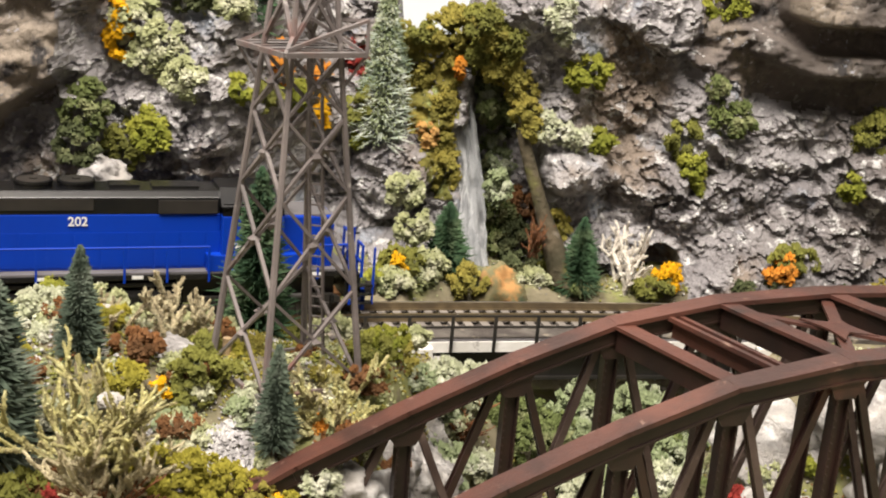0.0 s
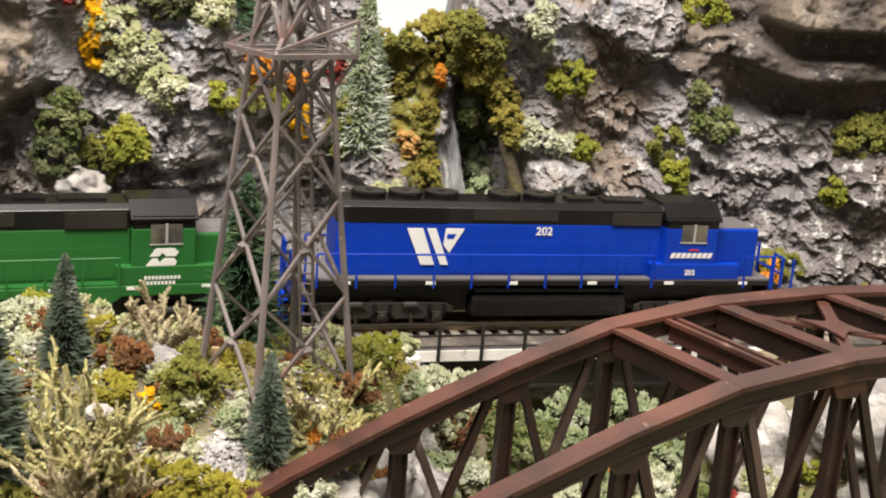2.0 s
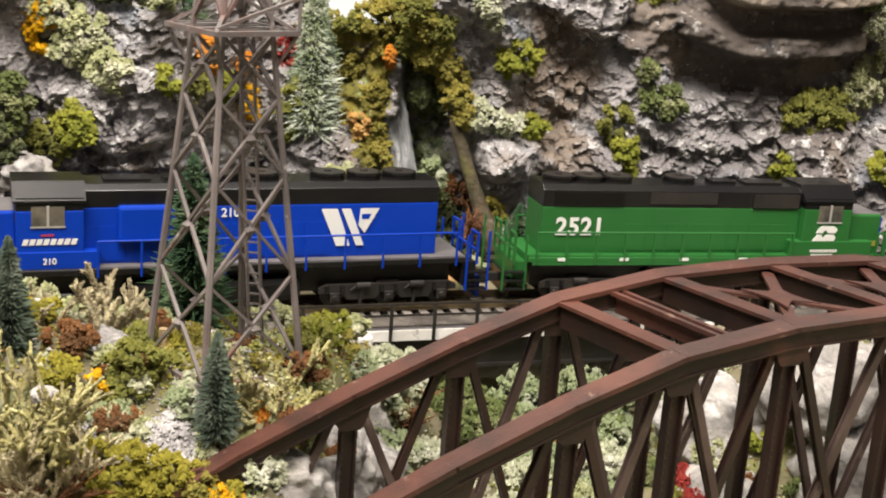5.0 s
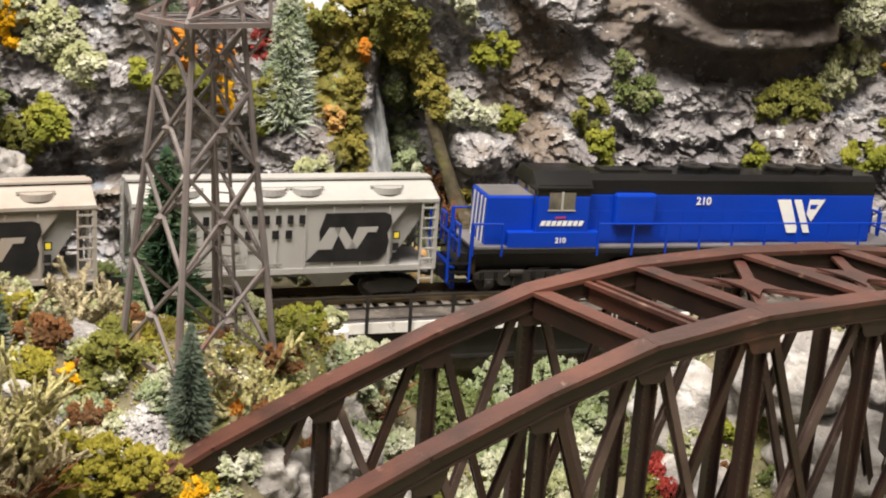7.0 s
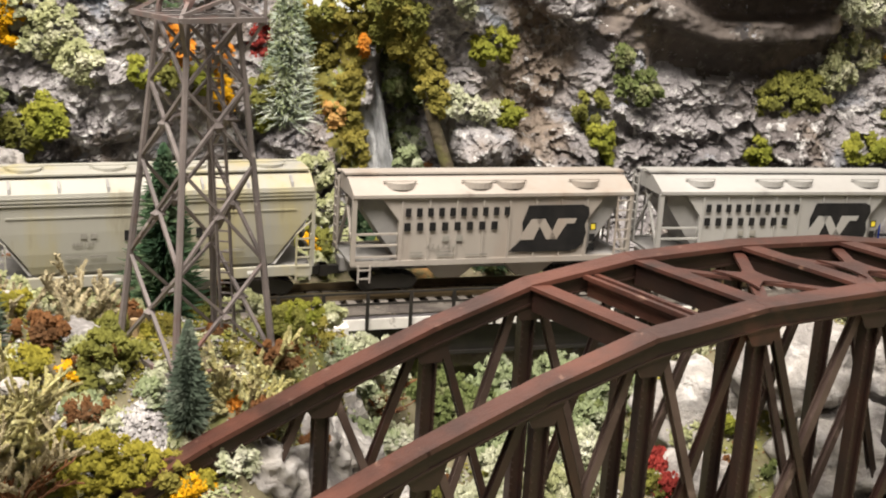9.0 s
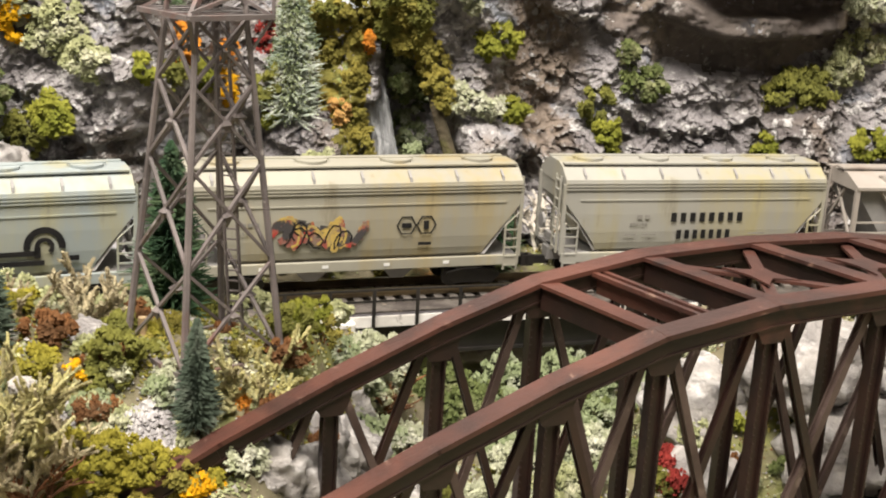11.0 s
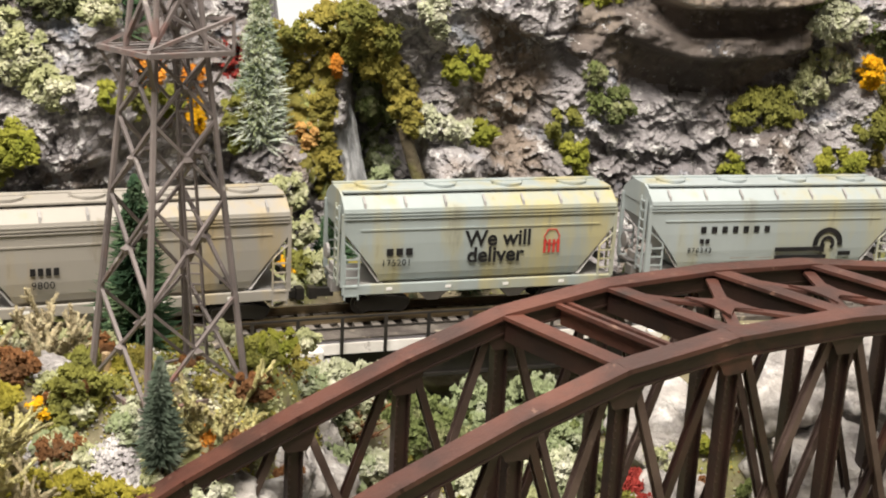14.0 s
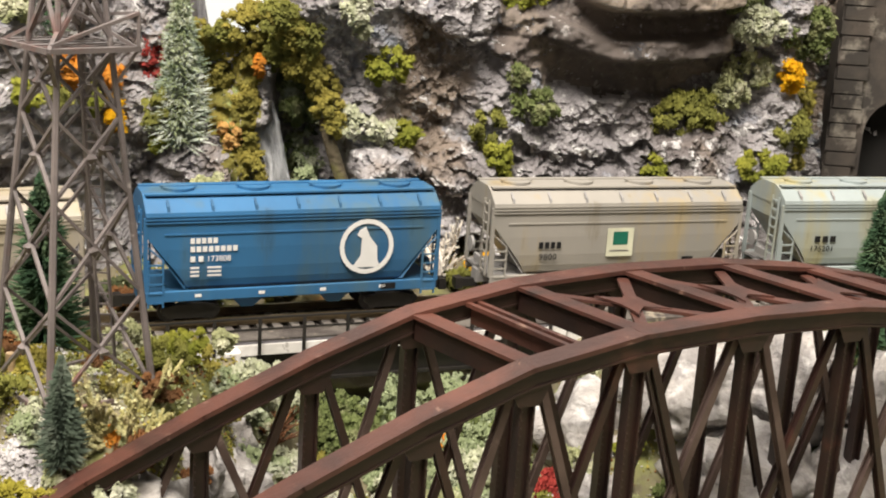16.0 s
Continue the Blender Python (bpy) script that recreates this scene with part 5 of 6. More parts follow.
def centerflow(name, label, material, dark, half=3.8):
    """A round-sided covered hopper: body, roof, sills, slope ends, ladders, hatches, trucks."""
    e = thing(name, label, "freight car", group="covered hoppers")
    k = half - 3.8
    lev = [(0.92, 0.80, 2.65), (1.02, 0.88, 2.82), (1.2, 0.93, 2.9), (1.5, 0.965, 3.12), (2.0, 0.985, 3.52), (2.3, 0.985, 3.76), (2.72, 0.985, 3.78)]
    g = G()
    for z, w, xe in lev:
        xe += k
        g.v += [(-xe, -w, z), (xe, -w, z), (xe, w, z), (-xe, w, z)]
    for i in range(len(lev) - 1):
        for j in range(4):
            g.f.append((4 * i + j, 4 * i + (j + 1) % 4, 4 * i + 4 + (j + 1) % 4, 4 * i + 4 + j))
    g.f += [(0, 1, 2, 3), tuple(4 * (len(lev) - 1) + j for j in range(4))]
    part("body", g, material, e)
    roof = [(-1.0, 2.72), (-1.01, 2.83), (-0.99, 2.93), (-0.62, 3.2), (-0.35, 3.3), (0.35, 3.3), (0.62, 3.2), (0.99, 2.93), (1.01, 2.83), (1.0, 2.72)]
    g = G()
    for x in (-half, half):
        g.v += [(x, y, z) for y, z in roof]
    n = len(roof)
    g.f = [tuple(range(n)), tuple(range(2 * n - 1, n - 1, -1))] + [(i, (i + 1) % n, n + (i + 1) % n, n + i) for i in range(n)]
    part("roof", g, material, e)
    for z in (2.66, 2.74, 2.82):
        for sg in (-1, 1):
            part("eave_rib", G().box(-half, half, sg * 1.0 - 0.02, sg * 1.0 + 0.02, z, z + 0.03), material, e)
    for x in np.linspace(-half + 0.55, half - 0.55, 7):
        for sg in (-1, 1):
            part("roof_bracket", G().add([(x - 0.03, sg * 0.98, 2.95), (x + 0.03, sg * 0.98, 2.95), (x + 0.03, sg * 0.72, 3.2), (x - 0.03, sg * 0.72, 3.2), (x - 0.03, sg * 0.94, 3.06), (x + 0.03, sg * 0.94, 3.06)],
                                         [(0, 1, 5, 4), (4, 5, 2, 3), (0, 4, 3), (1, 2, 5), (0, 3, 2, 1)]), dark, e)
    for sg in (-1, 1):
        part("running_board", G().box(-half + 0.05, half - 0.05, sg * 0.55 - 0.09, sg * 0.55 + 0.09, 3.27, 3.31), material, e)
    for x in np.linspace(-half + 0.95, half - 0.95, 4):
        h = part("roof_hatch", G().disc((x, 0.0, 3.3), 0.4, 0.07, 18), material, e)
        part("hatch_clamp", G().box(x - 0.46, x + 0.46, -0.03, 0.03, 3.35, 3.39), material, h)
    for sg in (-1, 1):
        part("side_sill", G().box(-half, half, sg * 0.97 - 0.05, sg * 0.97 + 0.05, 0.68, 0.95), material, e, bevel=0.02)
        part("bearing_rib", G().box(-half + 0.45, half - 0.45, sg * 0.985 - 0.02, sg * 0.985 + 0.02, 2.36, 2.40), material, e)
    part("centre_sill", G().box(-half - 0.1, half + 0.1, -0.2, 0.2, 0.55, 0.9), dark, e)
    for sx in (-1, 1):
        # end slope and bulkhead, their shade put into the darker colour
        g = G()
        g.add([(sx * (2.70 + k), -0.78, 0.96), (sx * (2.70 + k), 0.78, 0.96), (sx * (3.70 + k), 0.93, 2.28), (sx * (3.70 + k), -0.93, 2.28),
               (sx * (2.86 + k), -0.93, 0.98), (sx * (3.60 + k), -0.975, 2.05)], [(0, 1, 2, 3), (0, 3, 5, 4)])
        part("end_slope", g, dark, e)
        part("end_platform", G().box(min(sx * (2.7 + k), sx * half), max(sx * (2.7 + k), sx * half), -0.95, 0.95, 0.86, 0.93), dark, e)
        for sy in (-1, 1):
            part("corner_post", G().box(sx * half - 0.045, sx * half + 0.045, sy * 0.95 - 0.05, sy * 0.95 + 0.05, 0.9, 2.8), material, e)
            lx = sx * (half - 0.24)
            ladder_parts(e, lx, sy * 1.0, 0.55, 1.75, 0.36, material, 5, "side_ladder")
            part("grab_rail", G().tube((lx - 0.18 * sx, sy * 1.0, 1.75), (sx * (half - 0.02), sy * 0.98, 2.1), 0.02, 0.02, 5), material, e)
        end_ladder(e, sx * (half + 0.08), -0.62, 0.9, 3.0, 0.34, material)
        part("brake_gear", G().tube((sx * (half + 0.05), 0.4, 1.5), (sx * (half + 0.12), 0.4, 1.5), 0.22, 0.22, 12).box(sx * (half + 0.02) - 0.05, sx * (half + 0.02) + 0.05, -0.3, 0.2, 1.1, 1.3), dark, e)
        freight_truck(e, sx * (half - 1.15))
        coupler(e, sx * half, sx)
        bx = sx * 1.15
        g = G().add([(bx - 0.75, -0.7, 0.95), (bx + 0.75, -0.7, 0.95), (bx + 0.75, 0.7, 0.95), (bx - 0.75, 0.7, 0.95), (bx - 0.16, -0.45, 0.28), (bx + 0.16, -0.45, 0.28), (bx + 0.16, 0.45, 0.28), (bx - 0.16, 0.45, 0.28)],
                    [(3, 2, 1, 0), (4, 5, 6, 7), (0, 1, 5, 4), (1, 2, 6, 5), (2, 3, 7, 6), (3, 0, 4, 7)])
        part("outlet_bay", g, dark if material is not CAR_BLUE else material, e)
    for x in (-2.6, -1.0, 0.6, 2.2):
        part("reflector", G().box(x, x + 0.16, -1.03, -1.02, 0.78, 0.86), WHITE, e)
    return e


SURF = -0.992  # lettering plane on round-sided cars


def ribbed_hopper(name, label, material, dark):
    """A straight-sided two-bay hopper with side posts and open framed ends."""
    e = thing(name, label, "freight car", group="covered hoppers")
    w = 0.96
    part("body", G().prism([(-2.62, 0.92), (2.62, 0.92), (2.62, 2.0), (3.1, 2.62), (-3.1, 2.62), (-2.62, 2.0)], -w, w), material, e)
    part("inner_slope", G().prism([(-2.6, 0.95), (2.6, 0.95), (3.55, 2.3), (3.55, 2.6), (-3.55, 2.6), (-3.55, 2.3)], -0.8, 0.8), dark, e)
    roof = [(-1.0, 2.58), (-1.04, 2.62), (-1.04, 2.7), (-0.35, 3.0), (0.35, 3.0), (1.04, 2.7), (1.04, 2.62), (1.0, 2.58)]
    g = G()
    for x in (-3.85, 3.85):
        g.v += [(x, y, z) for y, z in roof]
    n = len(roof)
    g.f = [tuple(range(n)), tuple(range(2 * n - 1, n - 1, -1))] + [(i, (i + 1) % n, n + (i + 1) % n, n + i) for i in range(n)]
    part("roof", g, material, e)
    part("running_board", G().box(-3.9, 3.9, -0.2, 0.2, 3.05, 3.1), material, e)
    part("running_board", G().box(-3.9, 3.9, 0.5, 0.72, 2.98, 3.02), material, e)
    for x in (-2.55, -0.45, 0.45, 2.55):
        for y, z in ((-0.62, 2.86), (0.62, 2.86)):
            h = part("roof_hatch", G().disc((x, y, z - 0.06), 0.38, 0.16, 18, 0.85), material, e)
            part("hatch_clamp", G().box(x - 0.44, x + 0.44, y - 0.03, y + 0.03, z + 0.08, z + 0.12), material, h)
    for x in np.linspace(-2.55, 2.55, 8):
        for sg in (-1, 1):
            part("side_post", G().box(x - 0.025, x + 0.025, sg * w - 0.035, sg * w + 0.035, 0.95, 2.6), material, e)
    for sg in (-1, 1):
        part("side_sill", G().box(-3.85, 3.85, sg * 0.95 - 0.05, sg * 0.95 + 0.05, 0.82, 0.96), material, e)
    part("centre_sill", G().box(-3.95, 3.95, -0.2, 0.2, 0.5, 0.85), dark, e)
    for sx in (-1, 1):
        for sy in (-1, 1):
            part("corner_post", G().box(sx * 3.8 - 0.06, sx * 3.8 + 0.06, sy * 0.95 - 0.06, sy * 0.95 + 0.06, 0.85, 2.6), material, e)
            lx = sx * 3.5
            if (sx > 0) == (sy < 0):
                ladder_parts(e, lx + 0.1 * sx, sy * 1.0, 0.45, 2.6, 0.36, material, 8, "side_ladder")
            else:
                g = G()
                for z in (1.05, 1.35, 1.65):
                    g.box(min(sx * 2.65, sx * 3.75), max(sx * 2.65, sx * 3.75), sy * 0.98 - 0.025, sy * 0.98 + 0.025, z, z + 0.05)
                part("grab_bars", g, material, e)
                ladder_parts(e, lx, sy * 1.0, 0.4, 0.85, 0.3, material, 2, "step")
        g = G().beam((sx * 3.75, -0.9, 0.95), (sx * 3.75, 0.2, 2.5), 0.07, 0.07, (1, 0, 0)).beam((sx * 3.75, 0.9, 0.95), (sx * 3.75, -0.2, 2.5), 0.07, 0.07, (1, 0, 0))
        part("end_brace", g, material, e)
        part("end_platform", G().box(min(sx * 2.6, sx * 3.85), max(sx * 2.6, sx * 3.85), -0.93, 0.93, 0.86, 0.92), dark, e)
        end_ladder(e, sx * 3.9, 0.62, 0.9, 2.9, 0.34, material)
        freight_truck(e, sx * 2.75)
        coupler(e, sx * 3.8, sx)
        bx = sx * 1.1
        g = G().add([(bx - 0.85, -0.85, 0.92), (bx + 0.85, -0.85, 0.92), (bx + 0.85, 0.85, 0.92), (bx - 0.85, 0.85, 0.92), (bx - 0.3, -0.6, 0.35), (bx + 0.3, -0.6, 0.35), (bx + 0.3, 0.6, 0.35), (bx - 0.3, 0.6, 0.35)],
                    [(3, 2, 1, 0), (4, 5, 6, 7), (0, 1, 5, 4), (1, 2, 6, 5), (2, 3, 7, 6), (3, 0, 4, 7)])
        part("outlet_bay", g, material, e)
    y = -1.0
    bars("name_lettering", letters(-2.47, 0.5, 10, 0.5), 2.12, 2.34, y, INK, e)
    bars("name_lettering", letters(-2.49, 0.2, 8, 0.5), 1.74, 1.96, y, INK, e)
    bars("mark_lettering", [(-1.45, -1.27), (-1.08, -0.9)], 1.45, 1.60, y, INK_SOFT, e)
    text("number", "424792", 0.12, -1.88, y, 1.26, INK_SOFT, e, spacing=1.6)
    bars("data_lettering", [(-2.3, -1.95), (-1.6, -1.1), (-0.8, -0.2)], 1.06, 1.10, y, INK_SOFT, e)
    bars("data_lettering", [(-2.3, -1.98), (-1.6, -1.2)], 1.15, 1.19, y, INK_SOFT, e)
    g = G().prism([(0.72, 1.9), (0.88, 2.37), (2.42, 2.37), (2.58, 2.3), (2.62, 2.1), (2.5, 1.82), (2.56, 1.6), (2.48, 1.3), (2.3, 1.14), (2.1, 1.1), (0.38, 1.12), (0.78, 1.5)], y - 0.006, y)
    mark = part("emblem", g, INK, e, "black slanted railway emblem with a pale zigzag")
    g = G()
    for q in ([(0.62, 1.44), (1.06, 1.44), (1.3, 2.0), (0.98, 2.0)], [(1.1, 2.0), (1.36, 2.0), (1.72, 1.44), (1.42, 1.44)], [(1.5, 1.44), (1.72, 1.44), (1.98, 1.86), (2.2, 1.86), (2.26, 2.0), (1.72, 2.0)]):
        g.prism(q, y - 0.012, y - 0.006)
    part("zigzag", g, material, mark)
    part("panel", G().box(2.66, 2.84, y - 0.008, y, 1.66, 1.86), INK, e)
    part("panel_dot", G().box(2.69, 2.81, y - 0.014, y - 0.008, 1.69, 1.83), YELLOW, e)
    part("panel", G().box(2.66, 2.82, y - 0.008, y, 1.36, 1.56).box(2.66, 2.82, y - 0.008, y, 1.1, 1.3), INK, e)
    return e


def handrail(parent, material, x0, x1, y, z0, z1, n):
    for x in np.linspace(x0, x1, n):
        part("stanchion", G().box(x - 0.025, x + 0.025, y - 0.025, y + 0.025, z0, z1), material, parent)
    part("handrail", G().tube((x0, y, z1), (x1, y, z1), 0.028, 0.028, 6), material, parent)


def loco_truck(parent, x, axles):
    fr = part("truck", G().box(x - 0.3, x + 0.3, -0.7, 0.7, 0.3, 0.7), BLACK_DULL, parent)
    h = 0.72 * (axles - 1)
    for y in (-0.75, 0.75):
        sg = 1 if y > 0 else -1
        bar = [(x - h - 0.42, 0.42), (x - h - 0.2, 0.40)]
        for k in range(axles - 1):
            xa, xb = x - h + 2 * h * k / (axles - 1), x - h + 2 * h * (k + 1) / (axles - 1)
            bar += [(xa + 0.2, 0.40), (xa + 0.34, 0.24), (xb - 0.34, 0.24), (xb - 0.2, 0.40)]
        bar += [(x + h + 0.2, 0.40), (x + h + 0.42, 0.42), (x + h + 0.42, 0.56), (x + h + 0.2, 0.66), (x - h - 0.2, 0.66), (x - h - 0.42, 0.56)]
        sf = part("side_frame", G().prism(bar, y - 0.05, y + 0.05), BLACK_DULL, fr, bevel=0.015)
        for k in range(axles):
            xx = x - h + 2 * h * k / (axles - 1)
            part("journal_box", G().box(xx - 0.12, xx + 0.12, y - 0.12, y + 0.12, 0.2, 0.44).tube((xx, y + 0.11 * sg, 0.32), (xx, y + 0.17 * sg, 0.32), 0.08, 0.07, 10), BLACK_DULL, sf, bevel=0.015)
            for dx in (-0.2, 0.2):
                part("spring", G().tube((xx + dx, y + 0.05 * sg, 0.44), (xx + dx, y + 0.05 * sg, 0.62), 0.06, 0.06, 8), BLACK, sf)
        for k in range(axles - 1):
            xx = x - h + 2 * h * (k + 0.5) / (axles - 1)
            part("brake_cylinder", G().tube((xx - 0.2, y + 0.09 * sg, 0.62), (xx + 0.16, y + 0.09 * sg, 0.62), 0.085, 0.085, 10).tube((xx + 0.16, y + 0.09 * sg, 0.62), (xx + 0.3, y + 0.09 * sg, 0.5), 0.03, 0.03, 6), BLACK_DULL, sf)
            part("brake_hanger", G().beam((xx, y + 0.07 * sg, 0.55), (xx + 0.05, y + 0.07 * sg, 0.12), 0.07, 0.04, (1, 0, 0)), BLACK_DULL, sf)
    for k in range(axles):
        wheelset(fr, x - h + 2 * h * k / (axles - 1), 0.31)


def locomotive(name, label, paint, L, hood0, cab0, cab1, nose1, ztop, zsplit, nose_z, fans, axles, cab_roof, lower_green=False):
    """A hood diesel that looks along +x; hood0 is the long hood's end."""
    e = thing(name, label, "locomotive")
    hw = 0.64
    part("frame_sill", G().box(-L + 0.35, L - 0.35, -0.95, 0.95, 1.16, 1.30), paint if lower_green else BLACK, e, bevel=0.02)
    # black block added along the frame's centre to darken the gaps around the trucks
    part("underframe", G().box(-L + 0.6, L - 0.6, -0.5, 0.5, 0.42, 1.17), BLACK_DULL, e)
    part("walkway", G().box(-L + 0.35, L - 0.35, -0.93, 0.93, 1.30, 1.35), paint if lower_green else WALK, e)
    if lower_green:
        for sg in (-1, 1):
            part("side_skirt", G().prism([(-L + 0.5, 1.17), (L - 0.5, 1.17), (L - 0.5, 1.05), (2.5, 1.05), (2.2, 0.84), (1.5, 0.84), (1.2, 1.08), (-L + 0.5, 1.08)], sg * 0.93 - 0.02, sg * 0.93 + 0.02), paint, e)
    part("long_hood", G().box(hood0, cab0, -hw, hw, 1.34, zsplit), paint, e, bevel=0.03)
    c = 0.16
    g = G()
    sec = [(-hw, zsplit), (-hw, ztop - 0.14), (-hw + c, ztop), (hw - c, ztop), (hw, ztop - 0.14), (hw, zsplit)]
    for x, z in ((hood0, 0), (cab0, 0)):
        g.v += [(x, y, zz) for y, zz in sec]
    g.f = [tuple(range(6)), tuple(range(11, 5, -1))] + [(i, (i + 1) % 6, 6 + (i + 1) % 6, 6 + i) for i in range(6)]
    part("hood_top", g, BLACK, e, bevel=0.02)
    # louvres, doors
    gx0, gx1 = hood0 + 0.3, hood0 + (0.32 if axles == 3 else 0.3) * (cab0 - hood0)
    for k in range(6):
        z = zsplit + 0.05 + 0.065 * k
        part("louvre", G().box(gx0, gx1, -hw - 0.03, -hw + 0.02, z, z + 0.032), BLACK, e)
    part("intake_grille", G().box(hood0 + 0.40 * (cab0 - hood0), hood0 + 0.66 * (cab0 - hood0), -hw - 0.02, -hw + 0.02, zsplit + 0.1, ztop - 0.17), BLACK_DULL, e)
    part("intake_grille", G().box(cab0 - 1.5, cab0 - 0.1, -hw - 0.05, -hw + 0.02, zsplit + 0.02, ztop - 0.2), BLACK_DULL, e)
    for x in np.arange(gx1 + 0.1, cab0 - 0.3, 0.62):
        for sg in (-1, 1):
            part("hood_door", G().box(x, x + 0.56, sg * hw - 0.012, sg * hw + 0.012, 1.42, zsplit - 0.45), paint, e)
    for x in fans:
        f = part("roof_fan", G().disc((x, 0, ztop), 0.44, 0.07, 24).disc((x, 0, ztop + 0.07), 0.39, 0.03, 24).disc((x, 0, ztop + 0.10), 0.45, 0.06, 24), BLACK, e)
        part("fan_grille", G().disc((x, 0, ztop + 0.16), 0.38, 0.012, 24).disc((x, 0, ztop + 0.172), 0.1, 0.03, 12), BLACK_DULL, f)
    part("roof_vent", G().box(cab0 - 2.6, cab0 - 1.9, -0.25, 0.25, ztop, ztop + 0.08).box(cab0 - 1.6, cab0 - 0.5, -0.3, 0.3, ztop, ztop + 0.06), BLACK, e)
    # cab
    cw, cz = 0.9, ztop - 0.02
    part("cab", G().box(cab0, cab1, -cw, cw, 1.3, cz - 0.52), paint, e, bevel=0.03)
    part("cab_upper", G().box(cab0 + 0.01, cab1 - 0.01, -cw + 0.01, cw - 0.01, cz - 0.52, cz - 0.22), BLACK, e)
    g = G()
    sec = [(-cw - 0.03, cz - 0.33), (-cw - 0.03, cz - 0.28), (-0.5, cz + 0.10), (0.5, cz + 0.10), (cw + 0.03, cz - 0.28), (cw + 0.03, cz - 0.33)]
    for x in (cab0 - 0.04, cab1 + 0.06):
        g.v += [(x, y, zz) for y, zz in sec]
    g.f = [tuple(range(6)), tuple(range(11, 5, -1))] + [(i, (i + 1) % 6, 6 + (i + 1) % 6, 6 + i) for i in range(6)]
    part("cab_roof", g, cab_roof, e)
    xm = (cab0 + cab1) / 2
    for sg in (-1, 1):
        wdw = part("cab_window", G().box(xm - 0.32, xm + 0.42, sg * cw - 0.015, sg * cw + 0.015, cz - 0.88, cz - 0.42), GLASS, e)
        part("window_frame", G().box(xm + 0.02, xm + 0.08, sg * cw - 0.03, sg * cw + 0.03, cz - 0.90, cz - 0.40).box(xm - 0.34, xm + 0.44, sg * cw - 0.025, sg * cw + 0.025, cz - 0.92, cz - 0.88), SILVER, wdw)
    part("front_window", G().box(cab1 - 0.01, cab1 + 0.015, -0.7, -0.12, cz - 0.8, cz - 0.4).box(cab1 - 0.01, cab1 + 0.015, 0.12, 0.7, cz - 0.8, cz - 0.4), GLASS, e)
    part("nose", G().box(cab1 - 0.02, nose1, -hw - 0.06, hw + 0.06, 1.3, nose_z), paint, e, bevel=0.06)
    part("nose_top", G().box(cab1 + 0.03, nose1 - 0.06, -hw, hw, nose_z, nose_z + 0.015), WALK, e)
    part("battery_box", G().box(cab0 - 0.35, cab1 + 0.75, -0.93, -0.6, 1.3, 1.75), paint, e, bevel=0.02)
    part("battery_box", G().box(cab0 - 0.35, cab1 + 0.75, 0.6, 0.93, 1.3, 1.75), paint, e, bevel=0.02)
    # ends
    for sx, x in ((-1, -L), (1, L)):
        part("end_platform", G().box(min(x, x - sx * 0.4), max(x, x - sx * 0.4), -0.85, 0.85, 0.55, 1.16), BLACK if not lower_green else paint, e)
        for sy in (-1, 1):
            for z in (0.42, 0.65, 0.88):
                part("step", G().box(x - 0.28, x + 0.28, sy * 0.92 - 0.12, sy * 0.92 + 0.06, z, z + 0.05), BLACK, e)
            for xx, zz in ((x - 0.3, 2.0), (x + 0.3, 1.9)):
                part("step_rail", G().box(xx - 0.025, xx + 0.025, sy * 0.96 - 0.025, sy * 0.96 + 0.025, 0.4, zz), paint, e)
        for y in (-0.9, -0.45, 0.45, 0.9):
            part("railing_post", G().box(x - 0.03, x + 0.03, y - 0.03, y + 0.03, 1.1, 1.95), paint, e)
        for y0, y1, z in ((-0.9, -0.45, 1.9), (0.45, 0.9, 1.9), (-0.9, 0.9, 1.45)):
            part("railing_bar", G().box(x - 0.028, x + 0.028, y0, y1, z, z + 0.05), paint, e)
        coupler(e, x, sx)
        part("pilot", G().box(x - 0.05 + 0.1 * sx, x + 0.05 + 0.1 * sx, -0.85, 0.85, 0.2, 0.75), paint if not lower_green else BLACK, e)
    for sg in (-1, 1):
        handrail(e, paint, -L + 0.6, cab0 - 0.3, sg * 0.95, 1.1, 1.98, 10)
        handrail(e, paint, cab1 + 0.9, L - 0.35, sg * 0.95, 1.1, 1.98, 2)
    fx0, fx1 = (-2.1, 2.3) if axles == 3 else (-1.9, 1.0)
    part("fuel_tank", G().prism([(fx0, 0.24), (fx1, 0.24), (fx1, 0.92), (fx0, 0.92)], -0.85, 0.85), BLACK, e, bevel=0.2)
    part("air_tank", G().tube((fx0 + 0.1, -0.78, 1.02), (fx1 - 0.2, -0.78, 1.02), 0.09, 0.09, 10), BLACK, e)
    for sx in (-1, 1):
        loco_truck(e, sx * (L - 2.35 if axles == 3 else L - 1.95), axles)
    for x in np.linspace(-L + 1.2, L - 1.3, 6):
        part("step_light", G().box(x, x + 0.26, -0.965, -0.95, 1.20, 1.28), WHITE, e)
    return e


def slant_emblem(e, x, y, z0, z1, sgn=1):
    """The white slanted emblem of the blue engines."""
    g = G()
    h = z1 - z0
    for a, w in ((0.0, 0.42), (0.52, 0.24)):
        g.prism([(x + a + 0.42, z0), (x + a + 0.42 + w * 0.85, z0), (x + a + w, z1), (x + a, z1)], y - 0.008, y)
    g.prism([(x + 1.15, z0 + 0.33 * h), (x + 0.98, z0 + 0.55 * h), (x + 1.02, z1), (x + 1.52, z1)], y - 0.008, y)
    ob = part("emblem", g, WHITE, e, "white slanted emblem")
    part("emblem_notch", G().prism([(x + 1.06, z0 + 0.72 * h), (x + 1.24, z0 + 0.72 * h), (x + 1.3, z0 + 0.85 * h), (x + 1.06, z0 + 0.85 * h)], y - 0.016, y - 0.008), BLUE, ob)


